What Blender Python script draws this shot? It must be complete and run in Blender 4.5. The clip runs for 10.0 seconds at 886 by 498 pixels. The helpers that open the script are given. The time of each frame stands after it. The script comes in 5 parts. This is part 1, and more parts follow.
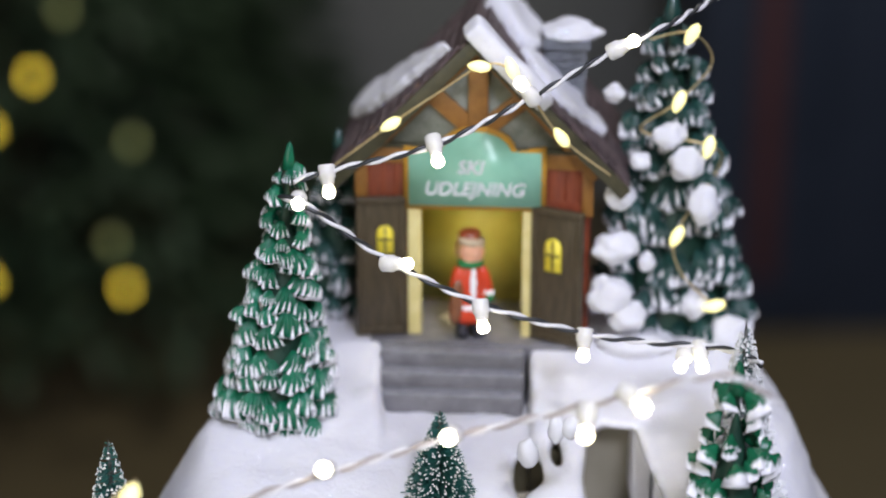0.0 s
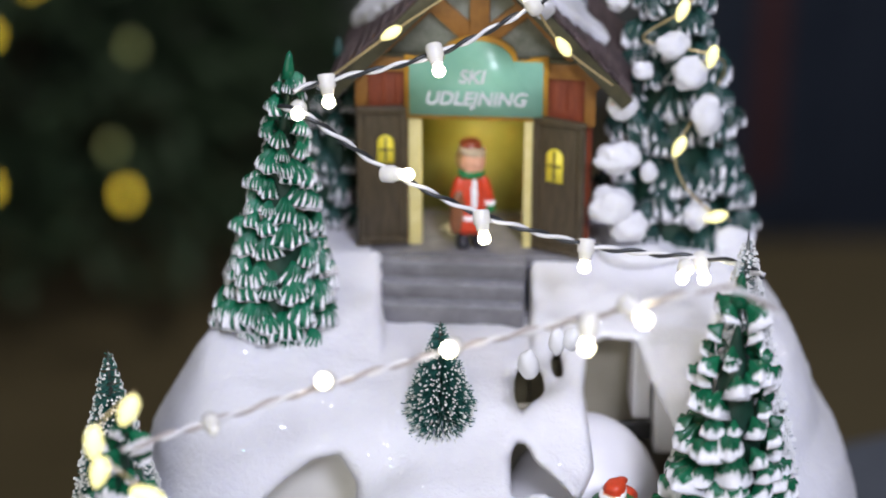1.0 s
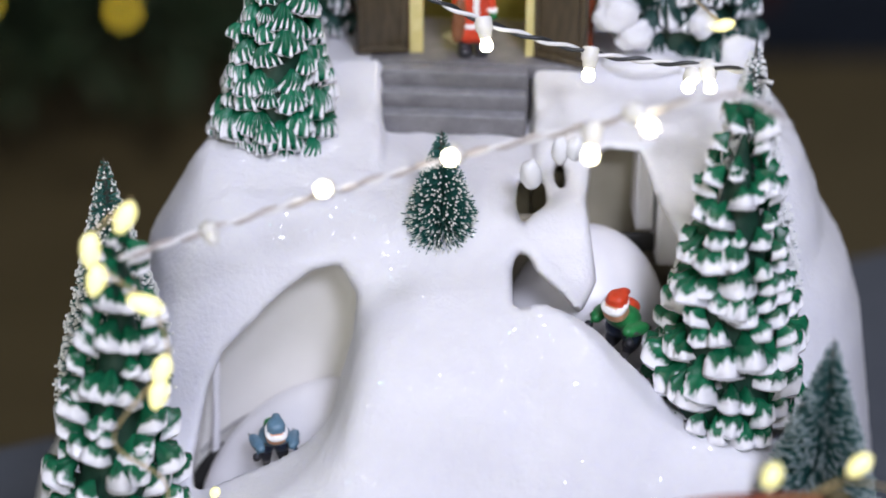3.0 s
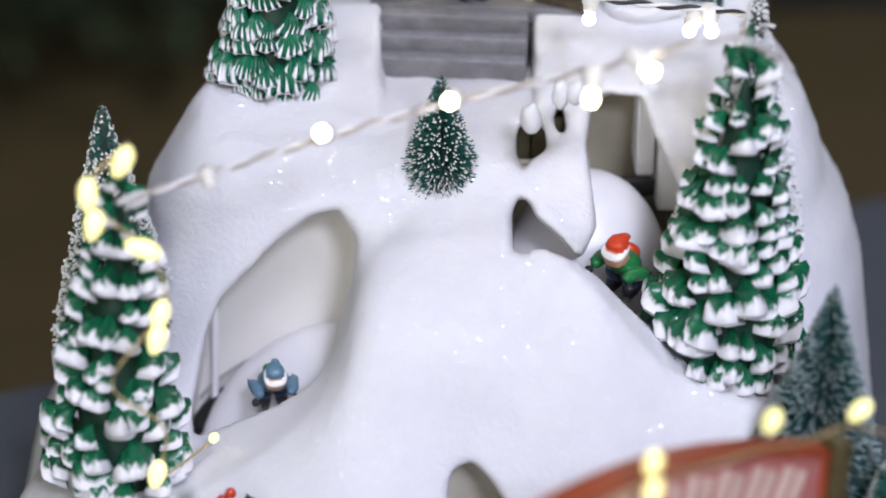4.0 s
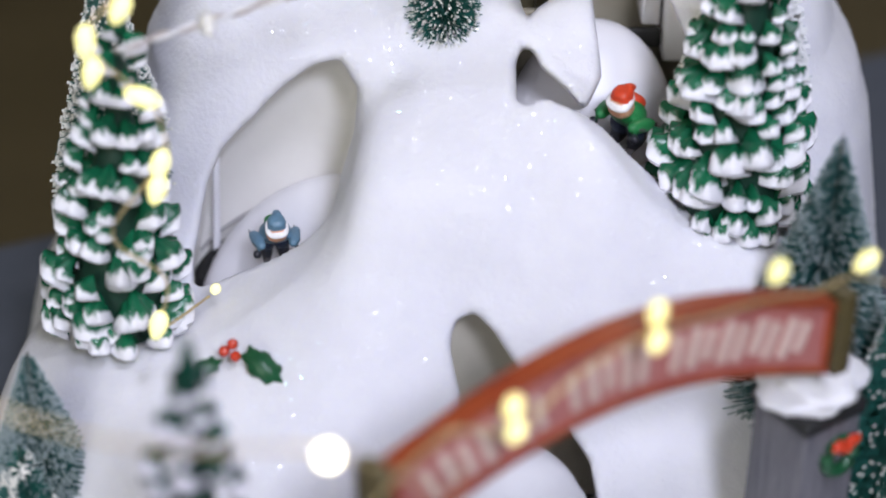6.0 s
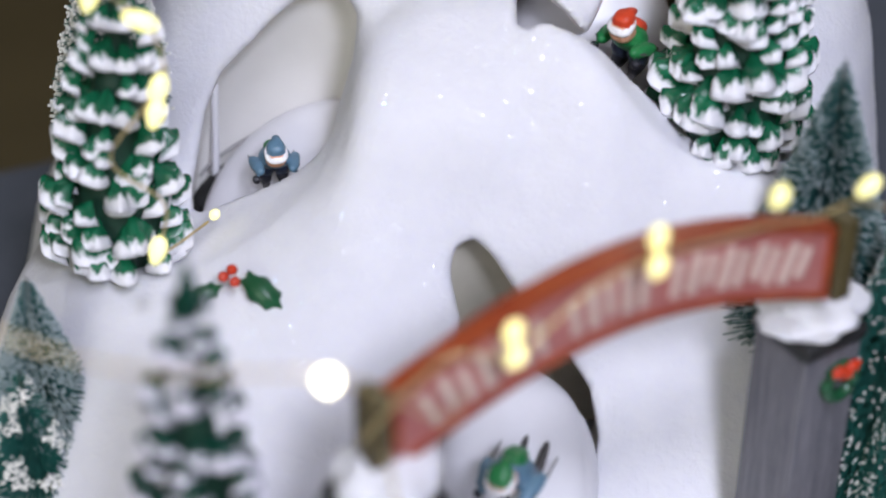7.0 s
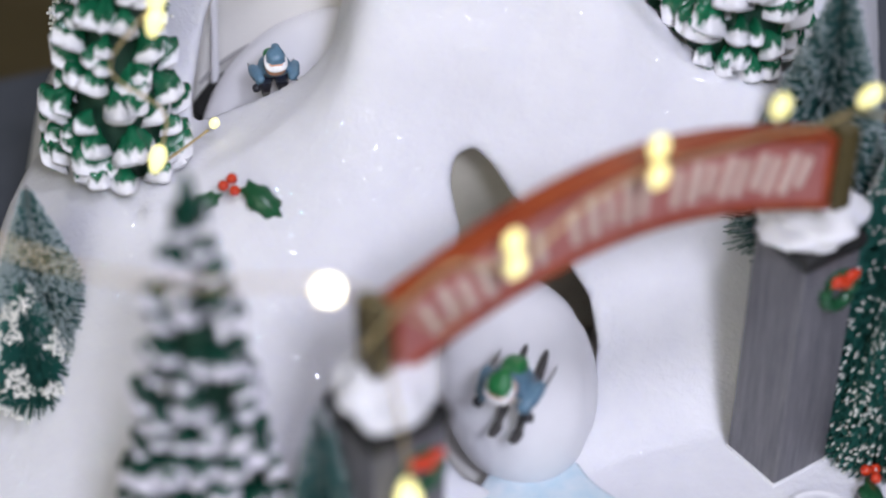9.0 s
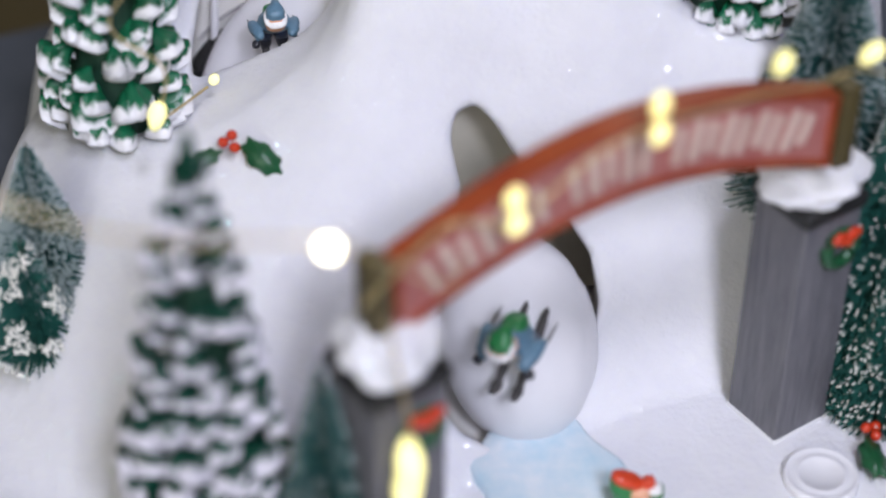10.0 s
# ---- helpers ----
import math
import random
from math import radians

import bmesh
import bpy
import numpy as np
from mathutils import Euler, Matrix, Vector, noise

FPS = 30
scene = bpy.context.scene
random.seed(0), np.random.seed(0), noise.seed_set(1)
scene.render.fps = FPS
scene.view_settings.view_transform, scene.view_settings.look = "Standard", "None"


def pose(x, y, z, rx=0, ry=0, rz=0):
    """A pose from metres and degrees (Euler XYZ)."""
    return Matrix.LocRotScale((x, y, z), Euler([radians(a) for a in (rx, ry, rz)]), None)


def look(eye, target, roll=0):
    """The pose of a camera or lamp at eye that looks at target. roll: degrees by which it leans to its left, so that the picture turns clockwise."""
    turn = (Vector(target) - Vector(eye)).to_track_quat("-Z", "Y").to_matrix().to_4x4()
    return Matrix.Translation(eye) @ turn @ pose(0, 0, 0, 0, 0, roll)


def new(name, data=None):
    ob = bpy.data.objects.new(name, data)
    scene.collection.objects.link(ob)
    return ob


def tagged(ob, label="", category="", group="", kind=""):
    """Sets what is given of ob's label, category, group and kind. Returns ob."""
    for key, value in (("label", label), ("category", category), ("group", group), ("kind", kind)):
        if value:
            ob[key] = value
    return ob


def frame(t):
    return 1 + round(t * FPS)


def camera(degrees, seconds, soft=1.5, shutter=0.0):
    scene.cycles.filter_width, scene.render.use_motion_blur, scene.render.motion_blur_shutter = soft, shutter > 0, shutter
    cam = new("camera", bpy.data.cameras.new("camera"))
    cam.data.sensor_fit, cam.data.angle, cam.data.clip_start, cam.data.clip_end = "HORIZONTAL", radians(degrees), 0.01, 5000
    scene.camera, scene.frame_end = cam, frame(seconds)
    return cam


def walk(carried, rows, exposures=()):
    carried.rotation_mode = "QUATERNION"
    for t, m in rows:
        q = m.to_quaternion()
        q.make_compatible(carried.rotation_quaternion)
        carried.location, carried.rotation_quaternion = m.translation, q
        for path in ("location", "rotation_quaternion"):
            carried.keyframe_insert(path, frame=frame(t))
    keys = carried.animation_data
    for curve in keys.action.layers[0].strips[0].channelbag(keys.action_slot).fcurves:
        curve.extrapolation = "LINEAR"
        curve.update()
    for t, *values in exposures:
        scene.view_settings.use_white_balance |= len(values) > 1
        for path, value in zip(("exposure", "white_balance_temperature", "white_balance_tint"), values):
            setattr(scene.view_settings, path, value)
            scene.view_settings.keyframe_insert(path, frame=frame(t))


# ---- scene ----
cam = camera(25.0, 10.0, soft=1.8)
cam.data.dof.use_dof = True
cam.data.dof.focus_distance = 0.648
cam.data.dof.aperture_fstop = 4.4
# seconds, eye, turn in degrees
ROWS = [
    (0.0, 0.0000, -0.5500, 0.4551, 70.000, -0.000, -0.000),
    (0.5, 0.0001, -0.5478, 0.4557, 68.692, -0.040, 0.036),
    (1.0, 0.0001, -0.5458, 0.4552, 67.299, -0.082, 0.064),
    (1.5, -0.0000, -0.5438, 0.4533, 65.931, -0.129, 0.079),
    (2.0, -0.0002, -0.5417, 0.4508, 64.351, -0.171, 0.088),
    (2.5, -0.0005, -0.5398, 0.4488, 63.142, -0.202, 0.101),
    (4.0, -0.0002, -0.5362, 0.4450, 60.702, -0.249, 0.137),
    (4.5, -0.0001, -0.5352, 0.4442, 59.953, -0.266, 0.157),
    (5.0, -0.0001, -0.5342, 0.4429, 58.910, -0.279, 0.180),
    (5.5, -0.0003, -0.5333, 0.4414, 58.063, -0.291, 0.202),
    (6.0, -0.0006, -0.5324, 0.4397, 56.664, -0.301, 0.222),
    (7.5, -0.0006, -0.5307, 0.4378, 53.865, -0.343, 0.245),
    (8.0, -0.0007, -0.5309, 0.4379, 53.142, -0.362, 0.257),
    (8.5, -0.0008, -0.5308, 0.4383, 52.422, -0.383, 0.268),
    (9.0, -0.0008, -0.5306, 0.4384, 51.927, -0.404, 0.275),
    (9.5, -0.0010, -0.5299, 0.4381, 51.252, -0.420, 0.279),
    (10.0, -0.0011, -0.5294, 0.4380, 50.658, -0.434, 0.279),
]
walk(cam, [(t, pose(x, y, z, rx, ry, rz)) for t, x, y, z, rx, ry, rz in ROWS], exposures=[(0.0, 0.0, 6500, 9), (6.0, 0.0, 6500, 8.5), (10.0, -0.06, 6620, 8)])

# ---- light ----
world = bpy.data.worlds.new("room_dusk")
scene.world = world
world.use_nodes = True
world.node_tree.nodes["Background"].inputs["Color"].default_value = (0.75, 0.78, 1.0, 1)
world.node_tree.nodes["Background"].inputs["Strength"].default_value = 0.10


def area_lamp(name, eye, target, size, power, colour):
    data = bpy.data.lights.new(name, "AREA")
    data.shape, data.size, data.energy, data.color = "DISK", size, power, colour
    ob = new(name, data)
    ob.matrix_world = look(eye, target)
    return ob


# the ceiling lamp, high over the place behind the table: it throws the arch's shadow on the slope
area_lamp("ceiling_lamp_light", (0.33, -0.76, 1.56), (0.02, 0.0, 0.05), 0.24, 10.5, (0.80, 0.81, 1.0))
# unseen light behind the camera and to its right, to reach into the caves
area_lamp("floor_lamp_light", (0.32, -1.18, 1.13), (0.0, 0.0, 0.08), 0.30, 17.0, (0.78, 0.805, 1.0))
# added wide, warmer fill light from the left, standing in for room bounce
area_lamp("wall_lamp_light", (-0.9, -1.9, 0.70), (0.0, 0.0, 0.1), 1.8, 18.0, (0.98, 0.96, 0.86))
# added fill light far behind the table, to brighten the wall and tree
area_lamp("far_ceiling_lamp_light", (0.6, 1.7, 1.85), (0.2, 2.4, -0.6), 0.5, 22.0, (1.0, 0.95, 0.85))

# ---- helpers for things ----


def part(name, bm, material, parent=None, label="", smooth=True):
    me = bpy.data.meshes.new(name)
    if isinstance(bm, tuple):
        me.from_pydata(bm[0], [], bm[1])
    else:
        bm.to_mesh(me)
        bm.free()
    for m in material if isinstance(material, (list, tuple)) else (material,):
        me.materials.append(m)
    if smooth:
        me.shade_smooth()
    ob = new(name, me)
    if parent is not None:
        ob.parent = parent
    if label:
        ob["label"] = label
    return ob


def share(name, me, parent, m):
    ob = new(name, me)
    ob.parent = parent
    ob.matrix_basis = m
    return ob


def thing(name, at, label, category, group="", kind="", turn=0.0):
    ob = new(name)
    ob.empty_display_size = 0.01
    ob.matrix_basis = pose(*at, 0, 0, turn)
    return tagged(ob, label, category, group, kind)


def add_box(bm, x0, x1, y0, y1, z0, z1, bevel=0.0, m=None, slot=0):
    made = bmesh.ops.create_cube(bm, size=1.0)["verts"]
    bmesh.ops.scale(bm, verts=made, vec=(x1 - x0, y1 - y0, z1 - z0))
    bmesh.ops.translate(bm, verts=made, vec=((x0 + x1) / 2, (y0 + y1) / 2, (z0 + z1) / 2))
    if bevel:
        edges = list({e for v in made for e in v.link_edges})
        made = bmesh.ops.bevel(bm, geom=edges, offset=bevel, segments=2, profile=0.6, affect="EDGES")["verts"]
        made = list(made)
    if m is not None:
        bmesh.ops.transform(bm, matrix=m, verts=made)
    if slot:
        for f in {f for v in made for f in v.link_faces}:
            f.material_index = slot
    return made


def box_bm(*a, **k):
    bm = bmesh.new()
    add_box(bm, *a, **k)
    return bm


def lathe(profile, n=24, wobble=0.0, seed=0):
    """A turned shape from (radius, height) pairs, closed where the radius is 0."""
    rnd = random.Random(seed)
    bm = bmesh.new()
    rings = []
    for r, z in profile:
        if r <= 1e-6:
            rings.append([bm.verts.new((0, 0, z))])
        else:
            rings.append([bm.verts.new((r * (1 + wobble * rnd.uniform(-1, 1)) * math.cos(2 * math.pi * i / n),
                                        r * (1 + wobble * rnd.uniform(-1, 1)) * math.sin(2 * math.pi * i / n), z)) for i in range(n)])
    for a, b in zip(rings, rings[1:]):
        for i in range(n):
            j = (i + 1) % n
            if len(a) == 1 and len(b) == 1:
                continue
            if len(a) == 1:
                bm.faces.new((a[0], b[j], b[i]))
            elif len(b) == 1:
                bm.faces.new((a[i], a[j], b[0]))
            else:
                bm.faces.new((a[i], a[j], b[j], b[i]))
    bmesh.ops.recalc_face_normals(bm, faces=bm.faces)
    return bm


def add_tube(bm, pts, radius, n=8, slot=0, caps=True):
    """A round tube along points; radius may be a list."""
    pts = [Vector(p) for p in pts]
    rings, up = [], Vector((0.31, 0.17, 0.93))
    for i, p in enumerate(pts):
        d = (pts[min(i + 1, len(pts) - 1)] - pts[max(i - 1, 0)]).normalized()
        side = d.cross(up).normalized() if abs(d.dot(up)) < 0.98 else d.cross(Vector((1, 0, 0))).normalized()
        over = side.cross(d)
        r = radius[i] if isinstance(radius, (list, tuple)) else radius
        rings.append([bm.verts.new(p + r * (math.cos(2 * math.pi * k / n) * side + math.sin(2 * math.pi * k / n) * over)) for k in range(n)])
    for a, b in zip(rings, rings[1:]):
        for k in range(n):
            bm.faces.new((a[k], a[(k + 1) % n], b[(k + 1) % n], b[k])).material_index = slot
    if caps:
        bm.faces.new(rings[0][::-1]).material_index = slot
        bm.faces.new(rings[-1]).material_index = slot


def tube(pts, radius, n=8):
    bm = bmesh.new()
    add_tube(bm, pts, radius, n)
    bmesh.ops.recalc_face_normals(bm, faces=bm.faces)
    return bm


def spline(pts, steps=12):
    """A smooth line through points."""
    pts = [Vector(p) for p in pts]
    out = []
    for i in range(len(pts) - 1):
        a, b, c, d = pts[max(i - 1, 0)], pts[i], pts[i + 1], pts[min(i + 2, len(pts) - 1)]
        for k in range(steps):
            t = k / steps
            out.append(0.5 * (2 * b + (c - a) * t + (2 * a - 5 * b + 4 * c - d) * t * t + (3 * b - a - 3 * c + d) * t ** 3))
    out.append(pts[-1])
    return out


# ---- materials ----


def node_mat(name):
    m = bpy.data.materials.new(name)
    m.use_nodes = True
    nt = m.node_tree
    return m, nt, nt.nodes["Principled BSDF"]


def mottled(name, colour, other, scale, rough=0.5, metal=0.0, bump=0.3, bump_scale=None, dist=0.0005, coat=0.0, rnd=0.0, stretch=(1, 1, 1)):
    """Two colours mixed by noise at two scales, with fine relief."""
    m, nt, p = node_mat(name)
    co = nt.nodes.new("ShaderNodeTexCoord")
    mp = nt.nodes.new("ShaderNodeMapping")
    mp.inputs["Scale"].default_value = stretch
    nt.links.new(co.outputs["Object"], mp.inputs["Vector"])
    n1 = nt.nodes.new("ShaderNodeTexNoise")
    n1.inputs["Scale"].default_value, n1.inputs["Detail"].default_value = scale, 4
    n2 = nt.nodes.new("ShaderNodeTexNoise")
    n2.inputs["Scale"].default_value, n2.inputs["Detail"].default_value = scale * 5.3, 3
    for n in (n1, n2):
        nt.links.new(mp.outputs[0], n.inputs["Vector"])
    add = nt.nodes.new("ShaderNodeMath")
    add.operation = "MULTIPLY_ADD"
    add.inputs[1].default_value = 0.5
    nt.links.new(n2.outputs["Fac"], add.inputs[0])
    nt.links.new(n1.outputs["Fac"], add.inputs[2])
    ramp = nt.nodes.new("ShaderNodeValToRGB")
    ramp.color_ramp.elements[0].position, ramp.color_ramp.elements[1].position = 0.5, 1.0
    ramp.color_ramp.elements[0].color, ramp.color_ramp.elements[1].color = (*colour, 1), (*other, 1)
    nt.links.new(add.outputs[0], ramp.inputs["Fac"])
    out = ramp.outputs["Color"]
    if rnd:
        info = nt.nodes.new("ShaderNodeObjectInfo")
        hsv = nt.nodes.new("ShaderNodeHueSaturation")
        mr = nt.nodes.new("ShaderNodeMapRange")
        mr.inputs["To Min"].default_value, mr.inputs["To Max"].default_value = 1 - rnd, 1 + rnd
        nt.links.new(info.outputs["Random"], mr.inputs["Value"])
        nt.links.new(mr.outputs[0], hsv.inputs["Value"])
        nt.links.new(out, hsv.inputs["Color"])
        out = hsv.outputs["Color"]
    nt.links.new(out, p.inputs["Base Color"])
    p.inputs["Roughness"].default_value, p.inputs["Metallic"].default_value = rough, metal
    p.inputs["Coat Weight"].default_value = coat
    if bump:
        b = nt.nodes.new("ShaderNodeBump")
        b.inputs["Strength"].default_value, b.inputs["Distance"].default_value = bump, dist
        n3 = nt.nodes.new("ShaderNodeTexNoise")
        n3.inputs["Scale"].default_value, n3.inputs["Detail"].default_value = bump_scale or scale * 4, 3
        nt.links.new(mp.outputs[0], n3.inputs["Vector"])
        nt.links.new(n3.outputs["Fac"], b.inputs["Height"])
        nt.links.new(b.outputs[0], p.inputs["Normal"])
    return m


def glow(name, colour, strength):
    m, nt, p = node_mat(name)
    p.inputs["Base Color"].default_value = (*colour, 1)
    p.inputs["Emission Color"].default_value = (*colour, 1)
    p.inputs["Emission Strength"].default_value = strength
    return m


def glitter_snow(name, colour, other, cell, share_lit, grain=0.40):
    """White painted resin strewn with flakes of glitter, each a tiny facet with a tilt of its own."""
    m = mottled(name, colour, other, 30.0, rough=0.75, bump=grain, bump_scale=520.0, dist=0.0010)
    nt = m.node_tree
    p = nt.nodes["Principled BSDF"]
    p.inputs["Specular IOR Level"].default_value = 0.25
    p.inputs["Subsurface Weight"].default_value = 0.25
    p.inputs["Subsurface Radius"].default_value = (0.004, 0.004, 0.005)
    p.inputs["Subsurface Scale"].default_value = 1.0
    co = nt.nodes.new("ShaderNodeTexCoord")
    v = nt.nodes.new("ShaderNodeTexVoronoi")
    v.inputs["Scale"].default_value = 1.0 / cell
    nt.links.new(co.outputs["Object"], v.inputs["Vector"])
    near = nt.nodes.new("ShaderNodeMath")
    near.operation, near.inputs[1].default_value = "LESS_THAN", 0.21
    nt.links.new(v.outputs["Distance"], near.inputs[0])
    sep = nt.nodes.new("ShaderNodeSeparateColor")
    nt.links.new(v.outputs["Color"], sep.inputs[0])
    few = nt.nodes.new("ShaderNodeMath")
    few.operation, few.inputs[1].default_value = "LESS_THAN", share_lit
    nt.links.new(sep.outputs[2], few.inputs[0])
    mask = nt.nodes.new("ShaderNodeMath")
    mask.operation = "MULTIPLY"
    nt.links.new(near.outputs[0], mask.inputs[0])
    nt.links.new(few.outputs[0], mask.inputs[1])
    half = nt.nodes.new("ShaderNodeVectorMath")
    half.operation, half.inputs[1].default_value = "SUBTRACT", (0.5, 0.5, 0.5)
    nt.links.new(v.outputs["Color"], half.inputs[0])
    sc = nt.nodes.new("ShaderNodeVectorMath")
    sc.operation, sc.inputs["Scale"].default_value = "SCALE", 1.0
    nt.links.new(half.outputs[0], sc.inputs[0])
    geo = nt.nodes.new("ShaderNodeNewGeometry")
    tilt = nt.nodes.new("ShaderNodeVectorMath")
    nt.links.new(geo.outputs["Normal"], tilt.inputs[0])
    nt.links.new(sc.outputs[0], tilt.inputs[1])
    unit = nt.nodes.new("ShaderNodeVectorMath")
    unit.operation = "NORMALIZE"
    nt.links.new(tilt.outputs[0], unit.inputs[0])
    g = nt.nodes.new("ShaderNodeBsdfGlossy")
    g.inputs["Roughness"].default_value = 0.26
    hue = nt.nodes.new("ShaderNodeValToRGB")
    hue.color_ramp.interpolation = "CONSTANT"
    hue.color_ramp.elements[0].color = (0.95, 0.97, 1.0, 1)
    hue.color_ramp.elements[1].position, hue.color_ramp.elements[1].color = 0.78, (0.35, 1.0, 0.85, 1)
    blue = hue.color_ramp.elements.new(0.90)
    blue.color = (0.45, 0.80, 1.0, 1)
    nt.links.new(sep.outputs[0], hue.inputs["Fac"])
    nt.links.new(hue.outputs[0], g.inputs["Color"])
    nt.links.new(unit.outputs[0], g.inputs["Normal"])
    shine = nt.nodes.new("ShaderNodeMixShader")
    nt.links.new(mask.outputs[0], shine.inputs[0])
    nt.links.new(g.outputs[0], shine.inputs[2])
    mix = nt.nodes.new("ShaderNodeAddShader")
    nt.links.new(p.outputs[0], mix.inputs[0])
    nt.links.new(shine.outputs[0], mix.inputs[1])
    nt.links.new(mix.outputs[0], nt.nodes["Material Output"].inputs["Surface"])
    return m


SNOW = glitter_snow("glitter_snow", (0.695, 0.69, 0.73), (0.755, 0.75, 0.78), 0.0009, 0.50)
CAVE_WHITE = mottled("cream_white_plastic", (0.74, 0.72, 0.69), (0.79, 0.77, 0.74), 25.0, rough=0.4, bump=0.1)
PLAIN_WHITE = mottled("white_plastic", (0.74, 0.73, 0.76), (0.80, 0.79, 0.82), 25.0, rough=0.35, bump=0.05)

# ---- the mountain ----


def smin(a, b, k):
    h = np.clip(0.5 + 0.5 * (b - a) / k, 0, 1)
    return b + (a - b) * h - k * h * (1 - h)


def smax(a, b, k):
    return -smin(-a, -b, k)


def polygon(u, v, pts):
    """The signed distance to a polygon, negative inside."""
    pts = np.array(pts)
    d = np.full(u.shape, 1e9, np.float32)
    inside = np.zeros(u.shape, bool)
    for (ax, ay), (bx, by) in zip(pts, np.roll(pts, -1, 0)):
        ex, ey = bx - ax, by - ay
        t = np.clip(((u - ax) * ex + (v - ay) * ey) / (ex * ex + ey * ey), 0, 1)
        d = np.minimum(d, (u - ax - t * ex) ** 2 + (v - ay - t * ey) ** 2)
        crosses = ((ay > v) != (by > v)) & (u < ex * (v - ay) / (ey if abs(ey) > 1e-9 else 1e-9) + ax)
        inside ^= crosses
    return np.where(inside, -1, 1) * np.sqrt(d)


def surface_nets(field, origin, step):
    """The zero surface of a field sampled on a grid, as vertices and quads."""
    nx, ny, nz = field.shape
    neg = field < 0
    total = np.zeros((nx - 1, ny - 1, nz - 1, 3), np.float32)
    count = np.zeros((nx - 1, ny - 1, nz - 1), np.float32)
    corners = [(i, j, k) for i in (0, 1) for j in (0, 1) for k in (0, 1)]

    def cut(c):
        return tuple(slice(o, o + n - 1) for o, n in zip(c, (nx, ny, nz)))

    for a in corners:
        for axis in range(3):
            if a[axis]:
                continue
            b = tuple(o + (i == axis) for i, o in enumerate(a))
            fa, fb = field[cut(a)], field[cut(b)]
            hit = neg[cut(a)] != neg[cut(b)]
            t = np.where(hit, fa / np.where(hit, fa - fb, 1), 0)
            for i in range(3):
                total[..., i] += hit * (a[i] + (t if i == axis else 0))
            count += hit
    used = count > 0
    index = np.full(used.shape, -1, np.int64)
    index[used] = np.arange(used.sum())
    cells = np.argwhere(used)
    verts = (cells + total[used] / count[used][:, None]) * step + np.array(origin)
    faces = []
    for axis in range(3):
        lo = [slice(None)] * 3
        hi = [slice(None)] * 3
        lo[axis], hi[axis] = slice(0, -1), slice(1, None)
        change = neg[tuple(lo)] != neg[tuple(hi)]
        o1, o2 = [i for i in range(3) if i != axis]
        where = np.argwhere(change)
        where = where[(where[:, o1] > 0) & (where[:, o2] > 0) & (where[:, o1] < field.shape[o1] - 1) & (where[:, o2] < field.shape[o2] - 1)]
        e1, e2 = np.zeros(3, int), np.zeros(3, int)
        e1[o1], e2[o2] = 1, 1
        quad = np.stack([index[tuple((where - d).T)] for d in (e1 + e2, e2, 0 * e1, e1)], 1)
        flip = neg[tuple(where.T)] ^ (axis == 1)
        quad[~flip] = quad[~flip][:, ::-1]
        faces.append(quad)
    return verts, np.concatenate(faces)


def waves(x, y, z, size, seed):
    """Soft lumps of about that size."""
    r = np.random.RandomState(seed)
    out = 0
    for _ in range(7):
        d = r.normal(size=3)
        d *= r.uniform(0.7, 1.6) * 2 * math.pi / size / np.linalg.norm(d)
        out = out + np.sin(d[0] * x + d[1] * y + d[2] * z + r.uniform(0, 6.28))
    return out / 7


STEP = 0.002
LOW, HIGH = (-0.23, -0.26, -0.03), (0.23, 0.24, 0.205)
gx, gy, gz = (np.arange(a, b, STEP, dtype=np.float32) for a, b in zip(LOW, HIGH))
X, Y, Z = np.meshgrid(gx, gy, gz, indexing="ij")

# upper shell: its front and its half width by height
front = np.interp(gz, [-0.03, 0.06, 0.10, 0.14, 0.16, 0.18], [0.0, 0.008, 0.020, 0.034, 0.052, 0.078]).astype(np.float32)
left = np.interp(gz, [-0.03, 0.03, 0.10, 0.13, 0.144, 0.156, 0.165, 0.20], [0.165, 0.150, 0.113, 0.103, 0.095, 0.088, 0.083, 0.077]).astype(np.float32)
right = np.interp(gz, [-0.03, 0.03, 0.10, 0.118, 0.132, 0.144, 0.156, 0.165, 0.175, 0.20], [0.170, 0.160, 0.149, 0.143, 0.134, 0.130, 0.1245, 0.116, 0.107, 0.090]).astype(np.float32)
half = np.where(X < 0, left, right)
across = np.clip(1 - (np.abs(X) / half) ** 8.0, 0, None) ** 0.5
shell = (0.10 - (0.10 - front) * across) - Y
shell = smax(shell, (np.abs(X) - half + 0.25 * np.clip(Y - 0.075, 0, 0.06) * (X < 0)), 0.007)
top = 0.176 - 0.35 * np.clip(0.118 - Y, 0, 0.06) + 0.0012 * waves(X, Y, Z, 0.05, 3)
shell = smax(shell, Z - top, 0.010)
shell = smax(shell, Y - (0.10 + 0.085 * across), 0.02)
# the stairs stand in a notch of the platform
shell = smax(shell, -smax(smax(np.abs(X - 0.0045) - 0.0265, 0.156 - Z, 0.001), Y - 0.120, 0.001), 0.003)

